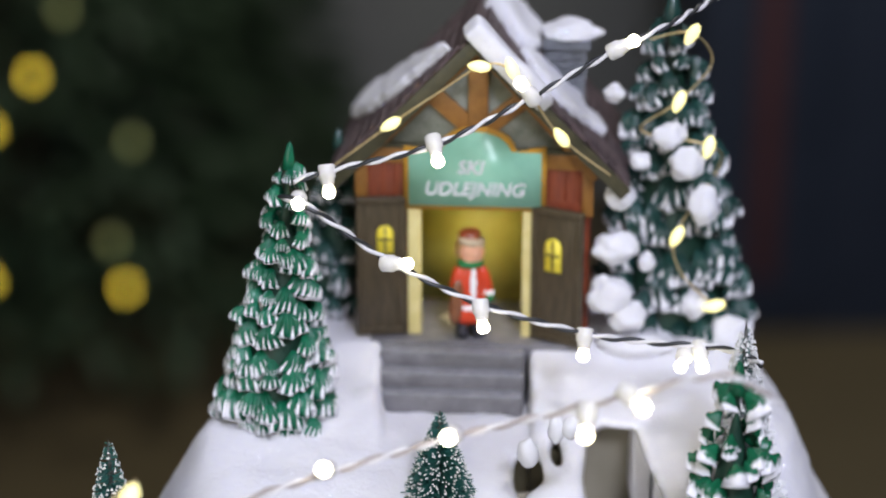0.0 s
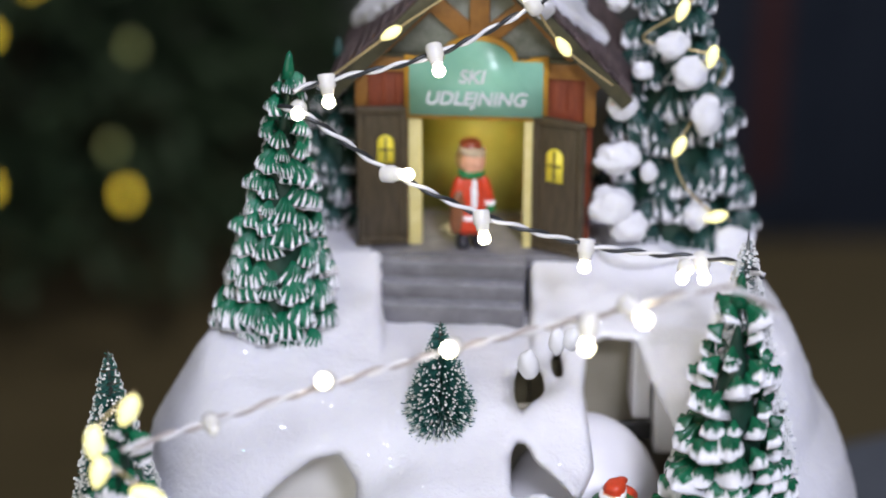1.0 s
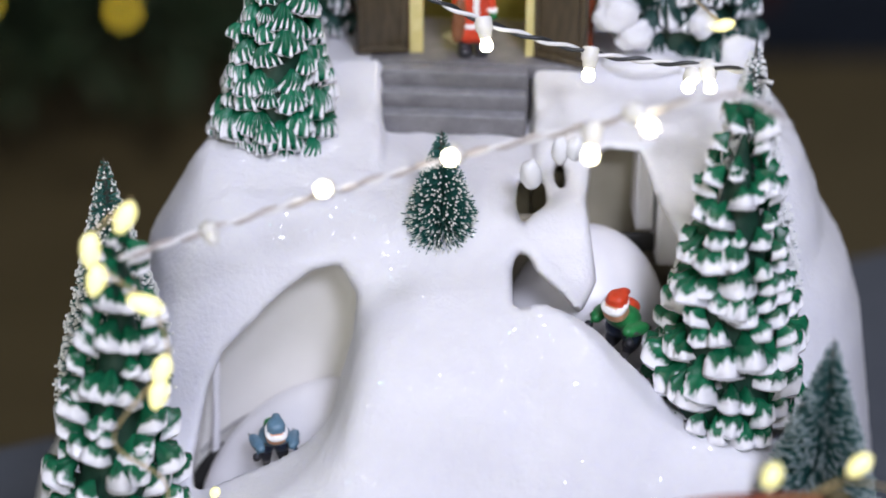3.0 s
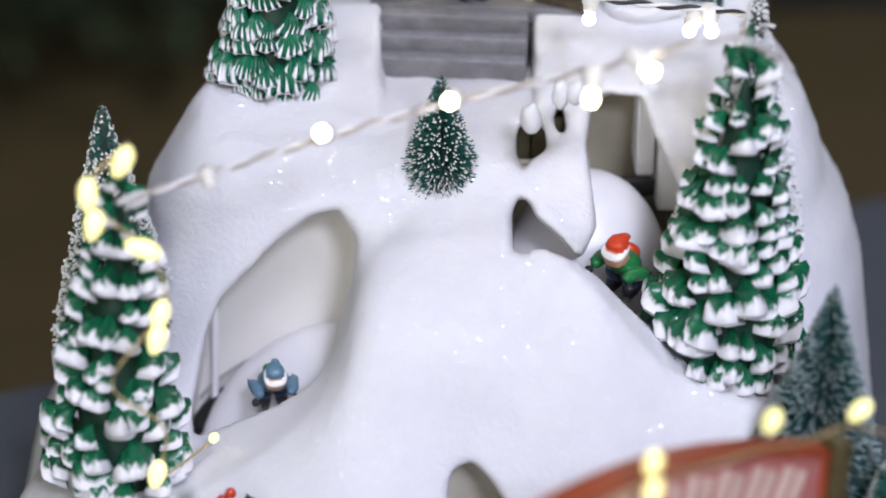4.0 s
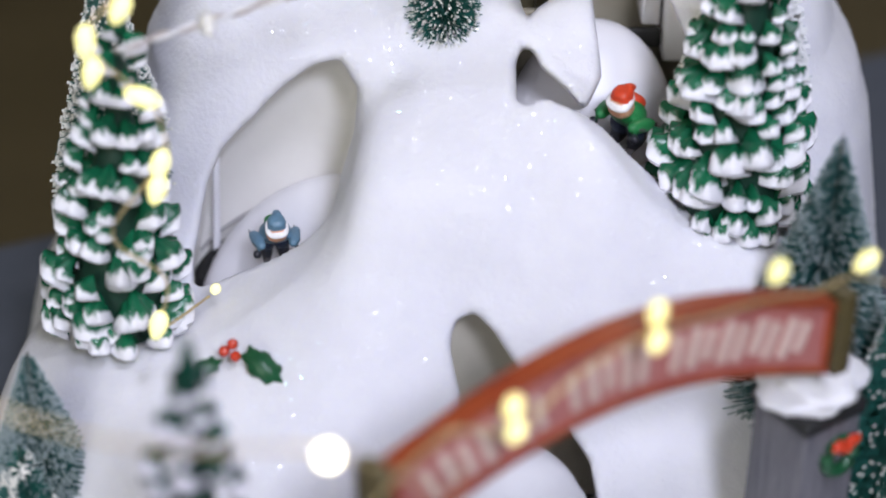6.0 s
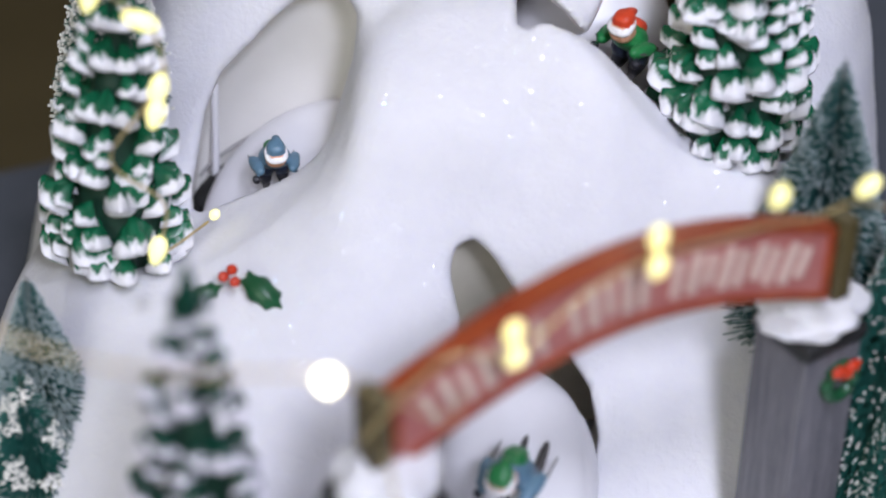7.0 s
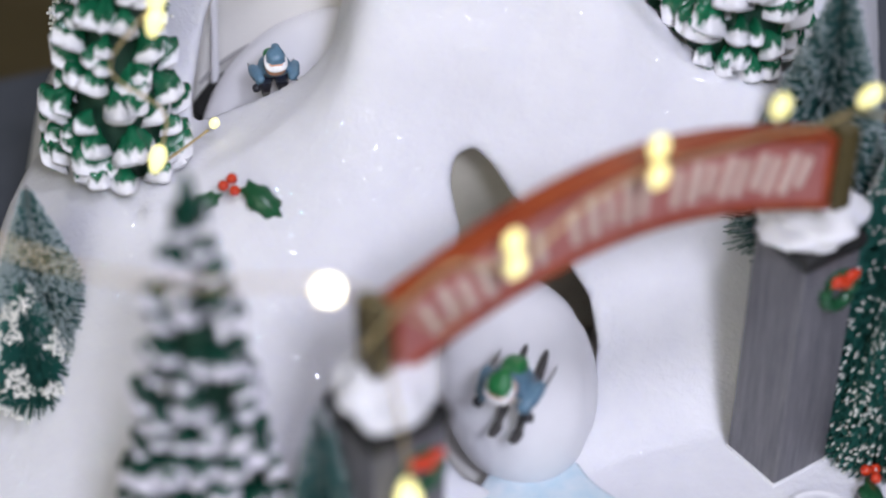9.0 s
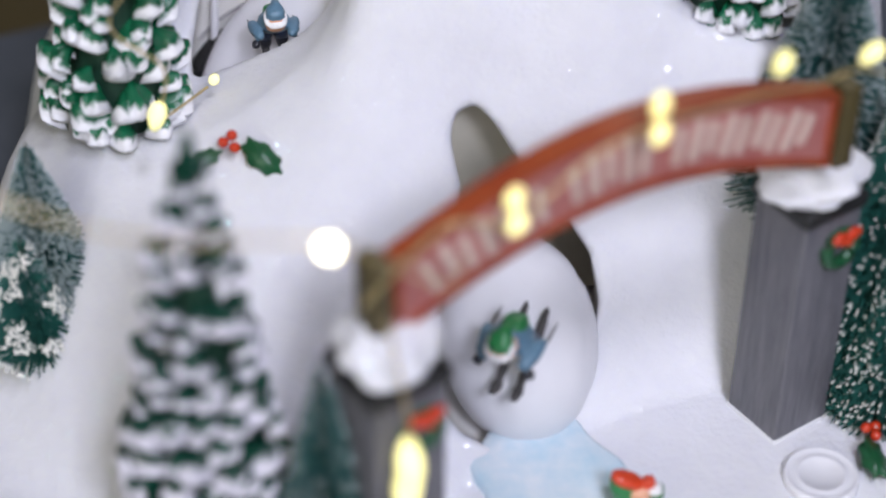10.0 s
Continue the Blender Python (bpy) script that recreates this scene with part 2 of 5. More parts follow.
# lower slopes: crest height, where the slope starts and where it meets the ground, by place across
px = [-0.22, -0.15, -0.11, -0.085, -0.05, -0.035, -0.015, 0.01, 0.022, 0.043, 0.058, 0.066, 0.09, 0.12, 0.15, 0.22]
crest = np.interp(gx, px, [0.02, 0.045, 0.071, 0.068, 0.085, 0.099, 0.130, 0.142, 0.144, 0.136, 0.122, 0.106, 0.098, 0.09, 0.06, 0.02])
begin = np.interp(gx, px, [0.05, 0.02, -0.02, -0.03, -0.02, -0.01, 0.02, 0.035, 0.02, 0.0, -0.005, -0.01, -0.012, -0.01, 0.02, 0.04])
meet = np.interp(gx, px, [-0.05, -0.09, -0.13, -0.155, -0.16, -0.15, -0.135, -0.105, -0.095, -0.085, -0.078, -0.072, -0.064, -0.062, -0.060, -0.04])
crest, begin, meet = (np.convolve(np.pad(a, 6, "edge"), np.ones(13) / 13, "valid")[:, None, None].astype(np.float32) for a in (crest, begin, meet))
s = np.clip((Y - meet) / (begin - meet), 0, 1)
height = crest * (0.35 * s + 0.65 * s * s * (3 - 2 * s)) + 0.0022 * waves(X, Y, 0, 0.07, 5)
slope = smax((Z - height) * 0.75, np.abs(X) - np.interp(gy, [-0.26, -0.10, 0.0, 0.05, 0.2], [0.20, 0.175, 0.150, 0.130, 0.112]).astype(np.float32)[None, :, None], 0.02)
# the ridge runs on up to the little tree
ridge = np.interp(gy, [-0.02, 0.0, 0.03, 0.06, 0.08], [0.120, 0.128, 0.137, 0.143, 0.15]).astype(np.float32)[None, :, None]
slope = smin(slope, smax((Z - ridge) * 0.8, smax(np.abs(X + 0.004) - 0.024, -0.02 - Y, 0.01), 0.014), 0.016)
hill = smin(shell, slope, 0.014)

# openings, cut back along rays from the place where one stands before the model
reach = (Y + 0.537)


def cave(pts, plane, y0, y1, rim):
    k = (plane + 0.537) / reach
    d = polygon(X * k, (Z - 0.45) * k + 0.45, pts)
    return smax(smax(d, y0 - Y, rim), Y - y1, rim)


LEFT_CAVE = [(-0.034, 0.142), (-0.0284, 0.131), (-0.030, 0.115), (-0.0346, 0.0977), (-0.041, 0.070), (-0.058, 0.050), (-0.086, 0.040),
             (-0.0853, 0.0636), (-0.0787, 0.0952), (-0.0734, 0.1084), (-0.0636, 0.1192), (-0.0521, 0.132), (-0.0427, 0.1395)]
RIGHT_CAVE = [(0.0455, 0.160), (0.0468, 0.175), (0.0521, 0.179), (0.0621, 0.178), (0.0663, 0.166), (0.0724, 0.154), (0.082, 0.135),
              (0.088, 0.110), (0.088, 0.075), (0.045, 0.075), (0.0455, 0.1176), (0.0503, 0.1305), (0.0478, 0.147)]
FENCE_GAP = [(0.0234, 0.168), (0.027, 0.1668), (0.0319, 0.168), (0.0333, 0.1586), (0.0291, 0.1555), (0.0256, 0.151), (0.023, 0.1576)]
NARROW_GAP = [(0.0359, 0.175), (0.0377, 0.175), (0.0393, 0.1658), (0.0372, 0.1627), (0.0348, 0.1688)]
LOW_GAP = [(0.0248, 0.142), (0.0282, 0.139), (0.0306, 0.1336), (0.0383, 0.1262), (0.0446, 0.1183), (0.044, 0.105), (0.0232, 0.115), (0.0222, 0.1357)]
solid = hill.copy()
for pts, y0, y1 in ((LEFT_CAVE, 0.006, 0.057), (RIGHT_CAVE, 0.012, 0.10), (FENCE_GAP, 0.0, 0.10), (NARROW_GAP, 0.0, 0.10), (LOW_GAP, 0.012, 0.10)):
    plane = 0.03 if pts is LEFT_CAVE else 0.04
    hill = smax(hill, -cave(pts, plane, y0, y1, 0.004), 0.003)
MOUTH = [(0.0087, 0.090), (0.0148, 0.083), (0.0203, 0.0725), (0.0379, 0.0473), (0.0468, 0.0312), (0.0504, 0.0097), (0.0484, -0.0154),
         (0.0419, -0.0378), (0.0307, -0.0515), (0.0172, -0.0572), (0.0062, -0.0504), (-0.004, -0.0316), (-0.002, 0.0188), (0.0048, 0.058), (0.0015, 0.0766), (0.0027, 0.086)]
hill = smax(hill, -np.maximum(cave(MOUTH, -0.035, -0.2, 0.01, 0.004), -0.006 - Z), 0.003)
hill = np.maximum(hill, -0.024 - Z)
v, q = surface_nets(hill.astype(np.float32), LOW, STEP)
inner = np.array([solid[tuple(i)] for i in np.clip(((v - np.array(LOW)) / STEP).round().astype(int), 0, np.array(solid.shape) - 1)]) < -0.0045
slots = inner[q].all(axis=1).astype(np.int32)
del X, Y, Z, hill, solid, shell, slope, reach, s, height
# uneven, hand-finished snow, rougher on the plateau round the hut
rough_at = [0.00022 + 0.00085 * min(1.0, max(0.0, (p[2] - 0.150) / 0.02)) * (0.0 if p[1] > 0.104 and -0.04 < p[0] < 0.06 else 1.0) for p in v]
v = np.array([[p[0] + a * noise.noise(Vector((p[0] * 130, p[1] * 130, p[2] * 130))) + 0.5 * a * noise.noise(Vector((p[0] * 330, p[1] * 330, p[2] * 330 + 7))),
               p[1] + a * noise.noise(Vector((p[0] * 130 + 31, p[1] * 130, p[2] * 130))),
               p[2] + a * noise.noise(Vector((p[0] * 130, p[1] * 130 + 53, p[2] * 130))) + 0.5 * a * noise.noise(Vector((p[0] * 330, p[1] * 330 + 11, p[2] * 330)))] for p, a in zip(v.tolist(), rough_at)])
mountain = thing("ski_mountain", (0, 0, 0), "white resin ski mountain strewn with glitter, with caves for the skiers", "christmas village")
slope_ob = part("snow_slope", (v.tolist(), q.tolist()), [SNOW, CAVE_WHITE], mountain)
slope_ob.data.polygons.foreach_set("material_index", slots)

# ---- the room ----
CLOTH = mottled("grey_blue_cloth", (0.055, 0.065, 0.085), (0.075, 0.085, 0.11), 40.0, rough=0.9, bump=0.4, bump_scale=900.0)
WOOD_FLOOR = mottled("brown_floor", (0.085, 0.068, 0.036), (0.12, 0.095, 0.052), 6.0, rough=0.45, stretch=(1, 8, 1))
WALL = mottled("dim_wall_paint", (0.17, 0.175, 0.175), (0.21, 0.215, 0.21), 2.0, rough=0.85, bump=0.1)
CEILING = mottled("ceiling_paint", (0.60, 0.60, 0.62), (0.66, 0.66, 0.67), 2.0, rough=0.9, bump=0.1)
NAVY = mottled("navy_lacquer", (0.012, 0.020, 0.040), (0.02, 0.03, 0.055), 4.0, rough=0.5)
DULL_RED = mottled("dull_red_cloth", (0.055, 0.014, 0.016), (0.075, 0.02, 0.022), 8.0, rough=0.8)


def structure(name, bm, material, label):
    return tagged(part(name, bm, material, smooth=False), label, kind="structure")


structure("floor", box_bm(-2.6, 2.6, -2.6, 3.4, -0.83, -0.78), WOOD_FLOOR, "brown wooden floor of the room")
structure("wall_back", box_bm(-2.6, 2.6, 3.2, 3.3, -0.78, 1.9), WALL, "dim plain wall far behind the table")
structure("wall_front", box_bm(-2.6, 2.6, -2.6, -2.5, -0.78, 1.9), WALL, "plain wall of the room")
structure("wall_left", box_bm(-2.6, -2.5, -2.5, 3.2, -0.78, 1.9), WALL, "plain wall of the room")
structure("wall_right", box_bm(2.5, 2.6, -2.5, 3.2, -0.78, 1.9), WALL, "plain wall of the room")
structure("ceiling", box_bm(-2.6, 2.6, -2.6, 3.3, 1.9, 1.95), CEILING, "pale plain ceiling of the room")

table = thing("side_table", (0, 0, 0), "side table under a grey-blue cloth", "table", turn=24.0)
part("tablecloth", box_bm(-0.36, 0.40, -0.55, 0.235, -0.034, -0.024, bevel=0.003), CLOTH, table, "grey-blue woven cloth")
part("tabletop", box_bm(-0.355, 0.395, -0.545, 0.23, -0.060, -0.0345, bevel=0.002), WOOD_FLOOR, table)
for sx in (-0.33, 0.37):
    for sy in (-0.52, 0.20):
        part("leg", box_bm(sx - 0.02, sx + 0.02, sy - 0.02, sy + 0.02, -0.78, -0.0605, bevel=0.003), WOOD_FLOOR, table)

screen = thing("wardrobe", (0.53, 2.45, -0.78), "dark navy wardrobe with a dull red cloth on its door", "wardrobe")
part("body", box_bm(-0.14, 0.30, 0.0, 0.4, 0.0, 1.5, bevel=0.004), NAVY, screen)
part("door", box_bm(-0.13, 0.08, -0.021, -0.001, 0.05, 1.45, bevel=0.004), NAVY, screen)
part("red_cloth", box_bm(-0.045, -0.005, -0.03, -0.0215, 0.10, 0.62, bevel=0.003), DULL_RED, screen, "dull red hanging cloth")
part("side_panel", box_bm(0.30, 0.62, 0.05, 0.4, 0.0, 1.2, bevel=0.004), WALL, screen)

# ---- trees of cast resin ----
TREE_BODY = mottled("dark_green_core", (0.006, 0.03, 0.018), (0.01, 0.05, 0.03), 300.0, rough=0.5)


def leaf_paint(name, green, other, coverage, snow=(0.80, 0.79, 0.82), patchy=0.35):
    """Glossy green resin with white paint that was dabbed on the tips; the dab's extent is kept in the mesh."""
    m = mottled(name, green, other, 3.0, rough=0.2, bump=0.5, bump_scale=9.0, dist=0.0006, rnd=0.25, stretch=(0.5, 1.6, 0.7))
    nt = m.node_tree
    p = nt.nodes["Principled BSDF"]
    base = p.inputs["Base Color"].links[0].from_socket
    at = nt.nodes.new("ShaderNodeAttribute")
    at.attribute_name = "dab"
    co = nt.nodes.new("ShaderNodeTexCoord")
    info = nt.nodes.new("ShaderNodeObjectInfo")
    off = nt.nodes.new("ShaderNodeVectorMath")
    nt.links.new(co.outputs["Object"], off.inputs[0])
    wide = nt.nodes.new("ShaderNodeMath")
    wide.operation, wide.inputs[1].default_value = "MULTIPLY", 40.0
    nt.links.new(info.outputs["Random"], wide.inputs[0])
    nt.links.new(wide.outputs[0], off.inputs[1])
    n = nt.nodes.new("ShaderNodeTexNoise")
    n.inputs["Scale"].default_value, n.inputs["Detail"].default_value = 1.0, 3
    along = nt.nodes.new("ShaderNodeMapping")
    along.inputs["Scale"].default_value = (2.4, 6.5, 2.5)
    nt.links.new(off.outputs[0], along.inputs["Vector"])
    nt.links.new(along.outputs[0], n.inputs["Vector"])
    add = nt.nodes.new("ShaderNodeMath")
    add.operation, add.inputs[1].default_value = "MULTIPLY_ADD", 0.9
    lump = nt.nodes.new("ShaderNodeTexNoise")
    lump.inputs["Scale"].default_value, lump.inputs["Detail"].default_value = 110.0, 1
    geo = nt.nodes.new("ShaderNodeNewGeometry")
    nt.links.new(geo.outputs["Position"], lump.inputs["Vector"])
    both = nt.nodes.new("ShaderNodeMix")
    both.data_type, both.inputs[0].default_value = "FLOAT", patchy
    nt.links.new(n.outputs["Fac"], both.inputs[2])
    nt.links.new(lump.outputs["Fac"], both.inputs[3])
    nt.links.new(both.outputs[0], add.inputs[0])
    nt.links.new(at.outputs["Fac"], add.inputs[2])
    mr = nt.nodes.new("ShaderNodeMapRange")
    mr.inputs["From Min"].default_value, mr.inputs["From Max"].default_value = 1.42 - coverage, 1.56 - coverage
    nt.links.new(add.outputs[0], mr.inputs["Value"])
    mix = nt.nodes.new("ShaderNodeMix")
    mix.data_type = "RGBA"
    nt.links.new(mr.outputs[0], mix.inputs[0])
    nt.links.new(base, mix.inputs[6])
    mix.inputs[7].default_value = (*snow, 1)
    nt.links.new(mix.outputs[2], p.inputs["Base Color"])
    rr = nt.nodes.new("ShaderNodeMapRange")
    rr.inputs["To Min"].default_value, rr.inputs["To Max"].default_value = 0.20, 0.5
    nt.links.new(mr.outputs[0], rr.inputs["Value"])
    nt.links.new(rr.outputs[0], p.inputs["Roughness"])
    return m


LEAF_FROSTED = leaf_paint("green_resin_frosted", (0.004, 0.095, 0.045), (0.010, 0.15, 0.075), 0.43, patchy=0.35)
LEAF_SNOWY = leaf_paint("green_resin_snowy", (0.004, 0.075, 0.032), (0.010, 0.13, 0.06), 0.38, patchy=0.35)
# copy of the snowy paint, darkened for the shade on the front fir
LEAF_SHADED = leaf_paint("shaded_green_resin_snowy", (0.003, 0.032, 0.020), (0.006, 0.05, 0.03), 0.40, (0.66, 0.64, 0.70), 0.35)
LEAF_DARK = leaf_paint("dark_resin_snowy", (0.010, 0.040, 0.034), (0.02, 0.065, 0.055), 0.33)


def branch_mesh(name, material, fingers, droop, plump, seed, dab_from=0.5, spread=0.85, streak=0.22, ridge=0.06, point=0.16, jag=0.06):
    """One scallop of needles, 1 long and somewhat wider, reaching out along +x and drooping; white at its rim."""
    rnd = random.Random(seed)
    nu, nv = max(13, 4 * fingers + 1), 7
    verts, dab, faces = [], [], []
    lengths = [rnd.uniform(0.84, 1.12) for _ in range(fingers)]
    for side in (1, -1):
        for j in range(nv):
            v = j / (nv - 1)
            for i in range(nu):
                u = 2 * i / (nu - 1) - 1
                fpos = (u + 1) / 2 * fingers
                k = min(int(fpos), fingers - 1)
                bumpy = 0.5 - 0.5 * math.cos(2 * math.pi * (fpos - k))
                mid = min(max(fpos - 0.5, 0.0), fingers - 1.0)
                near = lengths[int(mid)] + (lengths[min(int(mid) + 1, fingers - 1)] - lengths[int(mid)]) * (mid - int(mid))
                reach = near * (1 - point * u * u) * (1 - jag + jag * bumpy)
                a = u * spread
                r = 0.05 + v * (reach - 0.05)
                x, y = r * math.cos(a), r * math.sin(a)
                thick = 0.13 * math.sqrt(max(0.0, 1 - ((v - 0.52) / 0.50) ** 2)) + 0.01
                if side > 0 and v > 0.5:
                    thick *= 1 + plump * math.sin(math.pi * (v - 0.5) / 0.5) * (0.8 + 0.2 * bumpy)
                z = 0.08 * math.sin(math.pi * 0.9 * v) - 0.45 * droop * v ** 2 - 0.34 * u * u * v + ridge * (bumpy - 0.6) * v * v
                z += side * thick * (0.68 + 0.32 * bumpy) * (1 - 0.5 * u * u)
                verts.append((x, y, z))
                rim = max(0.0, (v - dab_from) / (1 - dab_from))
                dab.append(min(1.0, rim * (1.0 - streak) + streak * bumpy * bumpy * v) if side > 0 else 0.7 * max(0.0, (v - 0.75) / 0.25))
    n = nu * nv
    for j in range(nv - 1):
        for i in range(nu - 1):
            q = (j * nu + i, j * nu + i + 1, (j + 1) * nu + i + 1, (j + 1) * nu + i)
            faces.append(q[::-1])
            faces.append(tuple(n + o for o in q))
    for j in range(nv - 1):
        for i in (0, nu - 1):
            q = (j * nu + i, (j + 1) * nu + i, n + (j + 1) * nu + i, n + j * nu + i)
            faces.append(q if i else q[::-1])
    for i in range(nu - 1):
        j = (nv - 1) * nu
        faces.append((j + i, j + i + 1, n + j + i + 1, n + j + i))
    me = bpy.data.meshes.new(name)
    me.from_pydata(verts, [], faces)
    me.materials.append(material)
    me.attributes.new("dab", "FLOAT", "POINT").data.foreach_set("value", dab)
    me.shade_smooth()
    return me


FROSTED = [branch_mesh("branch", LEAF_FROSTED, f, d, 0.35, s, 0.35, 1.0, 0.58, 0.15, 0.20, 0.15) for f, d, s in ((7, 0.50, 1), (6, 0.58, 2), (8, 0.45, 3), (5, 0.55, 10))]
SNOWY = [branch_mesh("branch", LEAF_SNOWY, f, d, 1.5, s, 0.36, 0.85, 0.16, 0.06) for f, d, s in ((2, 0.44, 4), (1, 0.52, 5), (3, 0.38, 6), (2, 0.56, 11))]
DIM = [branch_mesh("branch", LEAF_SHADED, f, d, 1.5, s, 0.38, 0.85, 0.16, 0.06) for f, d, s in ((2, 0.44, 24), (1, 0.52, 25), (2, 0.38, 26))]
DARK = [branch_mesh("branch", LEAF_DARK, f, d, 0.7, s, 0.40, 0.80, 0.35, 0.11) for f, d, s in ((4, 0.70, 7), (5, 0.60, 8), (4, 0.8, 9))]


def resin_tree(at, top, radius, tiers, meshes, label, seed, bulge=0.8, length=0.0098, width=0.0090, tilt=(38, 56), tight=0.84, group="cast resin trees"):
    """A cast tree from its foot to its top, set in uneven tiers with drooping scallops."""
    rnd = random.Random(seed)
    at, top = Vector(at), Vector(top)
    tree = thing("fir_tree", at, label, "tree", group)
    axis = top - at
    h = axis.length
    lean = Vector((0, 0, 1)).rotation_difference(axis).to_matrix().to_4x4()

    def reach(s):
        return radius * (1 - s) ** bulge + 0.0016

    core = part("trunk", lathe([(0, 0)] + [(max(0.0008, reach(k / 8) - 0.50 * length), h * (0.01 + 0.95 * k / 8)) for k in range(9)] + [(0, h * 0.975)], 16, 0.06, seed), TREE_BODY, tree)
    core.matrix_basis = lean
    turn = 0.0
    for k in range(tiers):
        s = (k / tiers) ** 1.08
        f0 = length * (1.0 - 0.42 * s)
        count = max(4, round(2 * math.pi * (reach(s) - 0.3 * f0) / (tight * width * (1.0 - 0.32 * s))))
        turn += math.pi / count + rnd.uniform(-0.2, 0.2)
        for i in range(count):
            a = turn + 2 * math.pi * (i + rnd.uniform(-0.26, 0.26)) / count
            f = f0 * rnd.uniform(0.70, 1.30)
            z = h * (0.02 + 0.92 * s) + f * 0.62 + rnd.uniform(-0.55, 0.50) * f * (1 if k else 0.3)
            r = reach(min(1.0, max(0.0, (z - f * 0.62) / h))) * rnd.uniform(0.90, 1.08)
            m = lean @ Matrix.Translation((0, 0, z)) @ pose(0, 0, 0, 0, 0, math.degrees(a)) @ Matrix.Translation((r - f * 0.66, 0, 0))
            m = m @ pose(0, 0, 0, rnd.uniform(-12, 12), rnd.uniform(*tilt), rnd.uniform(-12, 12)) @ Matrix.Diagonal((f, width / length * f * rnd.uniform(0.82, 1.15), f * rnd.uniform(0.9, 1.15), 1))
            share("branch", rnd.choice(meshes), tree, m)
    tip = part("tip", lathe([(0, h * 0.90), (radius * 0.13, h * 0.905), (radius * 0.10, h * 0.94), (radius * 0.05, h * 0.985), (0, h)], 9, 0.12, seed), meshes[0].materials[0], tree)
    tip.matrix_basis = lean
    return tree


resin_tree((-0.0590, 0.089, 0.1600), (-0.0512, 0.090, 0.2605), 0.0196, 14, FROSTED, "green resin fir frosted white at its tips beside the hut", 11, length=0.0114, width=0.0092, tilt=(20, 46), tight=0.84)
resin_tree((0.0905, 0.014, 0.0970), (0.0910, 0.014, 0.2137), 0.0243, 14, SNOWY, "green resin fir with thick white snow beside the cave", 12, bulge=0.72, length=0.0130, width=0.0096, tilt=(16, 40), tight=0.88)
resin_tree((-0.1043, -0.012, 0.0700), (-0.0948, -0.012, 0.1840), 0.0210, 13, SNOWY, "green resin fir with thick snow, hung with yellow lights", 13, bulge=0.7, length=0.0130, width=0.0096, tilt=(16, 40), tight=0.88)
resin_tree((0.0850, 0.150, 0.1640), (0.0820, 0.150, 0.2990), 0.0310, 13, DARK, "dark resin fir under heavy snow, hung with yellow lights", 14, bulge=0.7, length=0.0150, width=0.0120, tilt=(26, 46))
resin_tree((-0.0400, 0.158, 0.1640), (-0.0385, 0.158, 0.2450), 0.0190, 8, DARK, "dark snowy resin fir behind the hut", 15, bulge=0.7, length=0.0120, width=0.0110, tilt=(26, 46))
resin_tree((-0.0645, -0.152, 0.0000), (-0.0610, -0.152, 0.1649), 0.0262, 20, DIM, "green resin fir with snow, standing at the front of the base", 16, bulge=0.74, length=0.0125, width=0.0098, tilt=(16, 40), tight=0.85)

# ---- bottle-brush trees ----


def bristle_paint(name, green, tip, edge):
    m = mottled(name, green, tuple(1.5 * c for c in green), 500.0, rough=0.6, bump=0.0)
    nt = m.node_tree
    p = nt.nodes["Principled BSDF"]
    base = p.inputs["Base Color"].links[0].from_socket
    at = nt.nodes.new("ShaderNodeAttribute")
    at.attribute_name = "dab"
    mr = nt.nodes.new("ShaderNodeMapRange")
    mr.inputs["From Min"].default_value, mr.inputs["From Max"].default_value = edge, edge + 0.1
    nt.links.new(at.outputs["Fac"], mr.inputs["Value"])
    mix = nt.nodes.new("ShaderNodeMix")
    mix.data_type = "RGBA"
    nt.links.new(mr.outputs[0], mix.inputs[0])
    nt.links.new(base, mix.inputs[6])
    mix.inputs[7].default_value = (*tip, 1)
    nt.links.new(mix.outputs[2], p.inputs["Base Color"])
    return m


BRISTLE_FLOCKED = bristle_paint("green_bristle_flocked", (0.010, 0.075, 0.060), (0.76, 0.75, 0.70), 0.88)
BRISTLE_FROST = bristle_paint("teal_bristle_frosted", (0.012, 0.060, 0.055), (0.27, 0.33, 0.33), 0.80)
BRISTLE_WHITE = bristle_paint("white_flocked_bristle", (0.10, 0.16, 0.15), (0.78, 0.78, 0.77), 0.5)
WIRE_STEM = mottled("twisted_wire", (0.10, 0.10, 0.09), (0.16, 0.16, 0.15), 900.0, rough=0.35, metal=0.9)


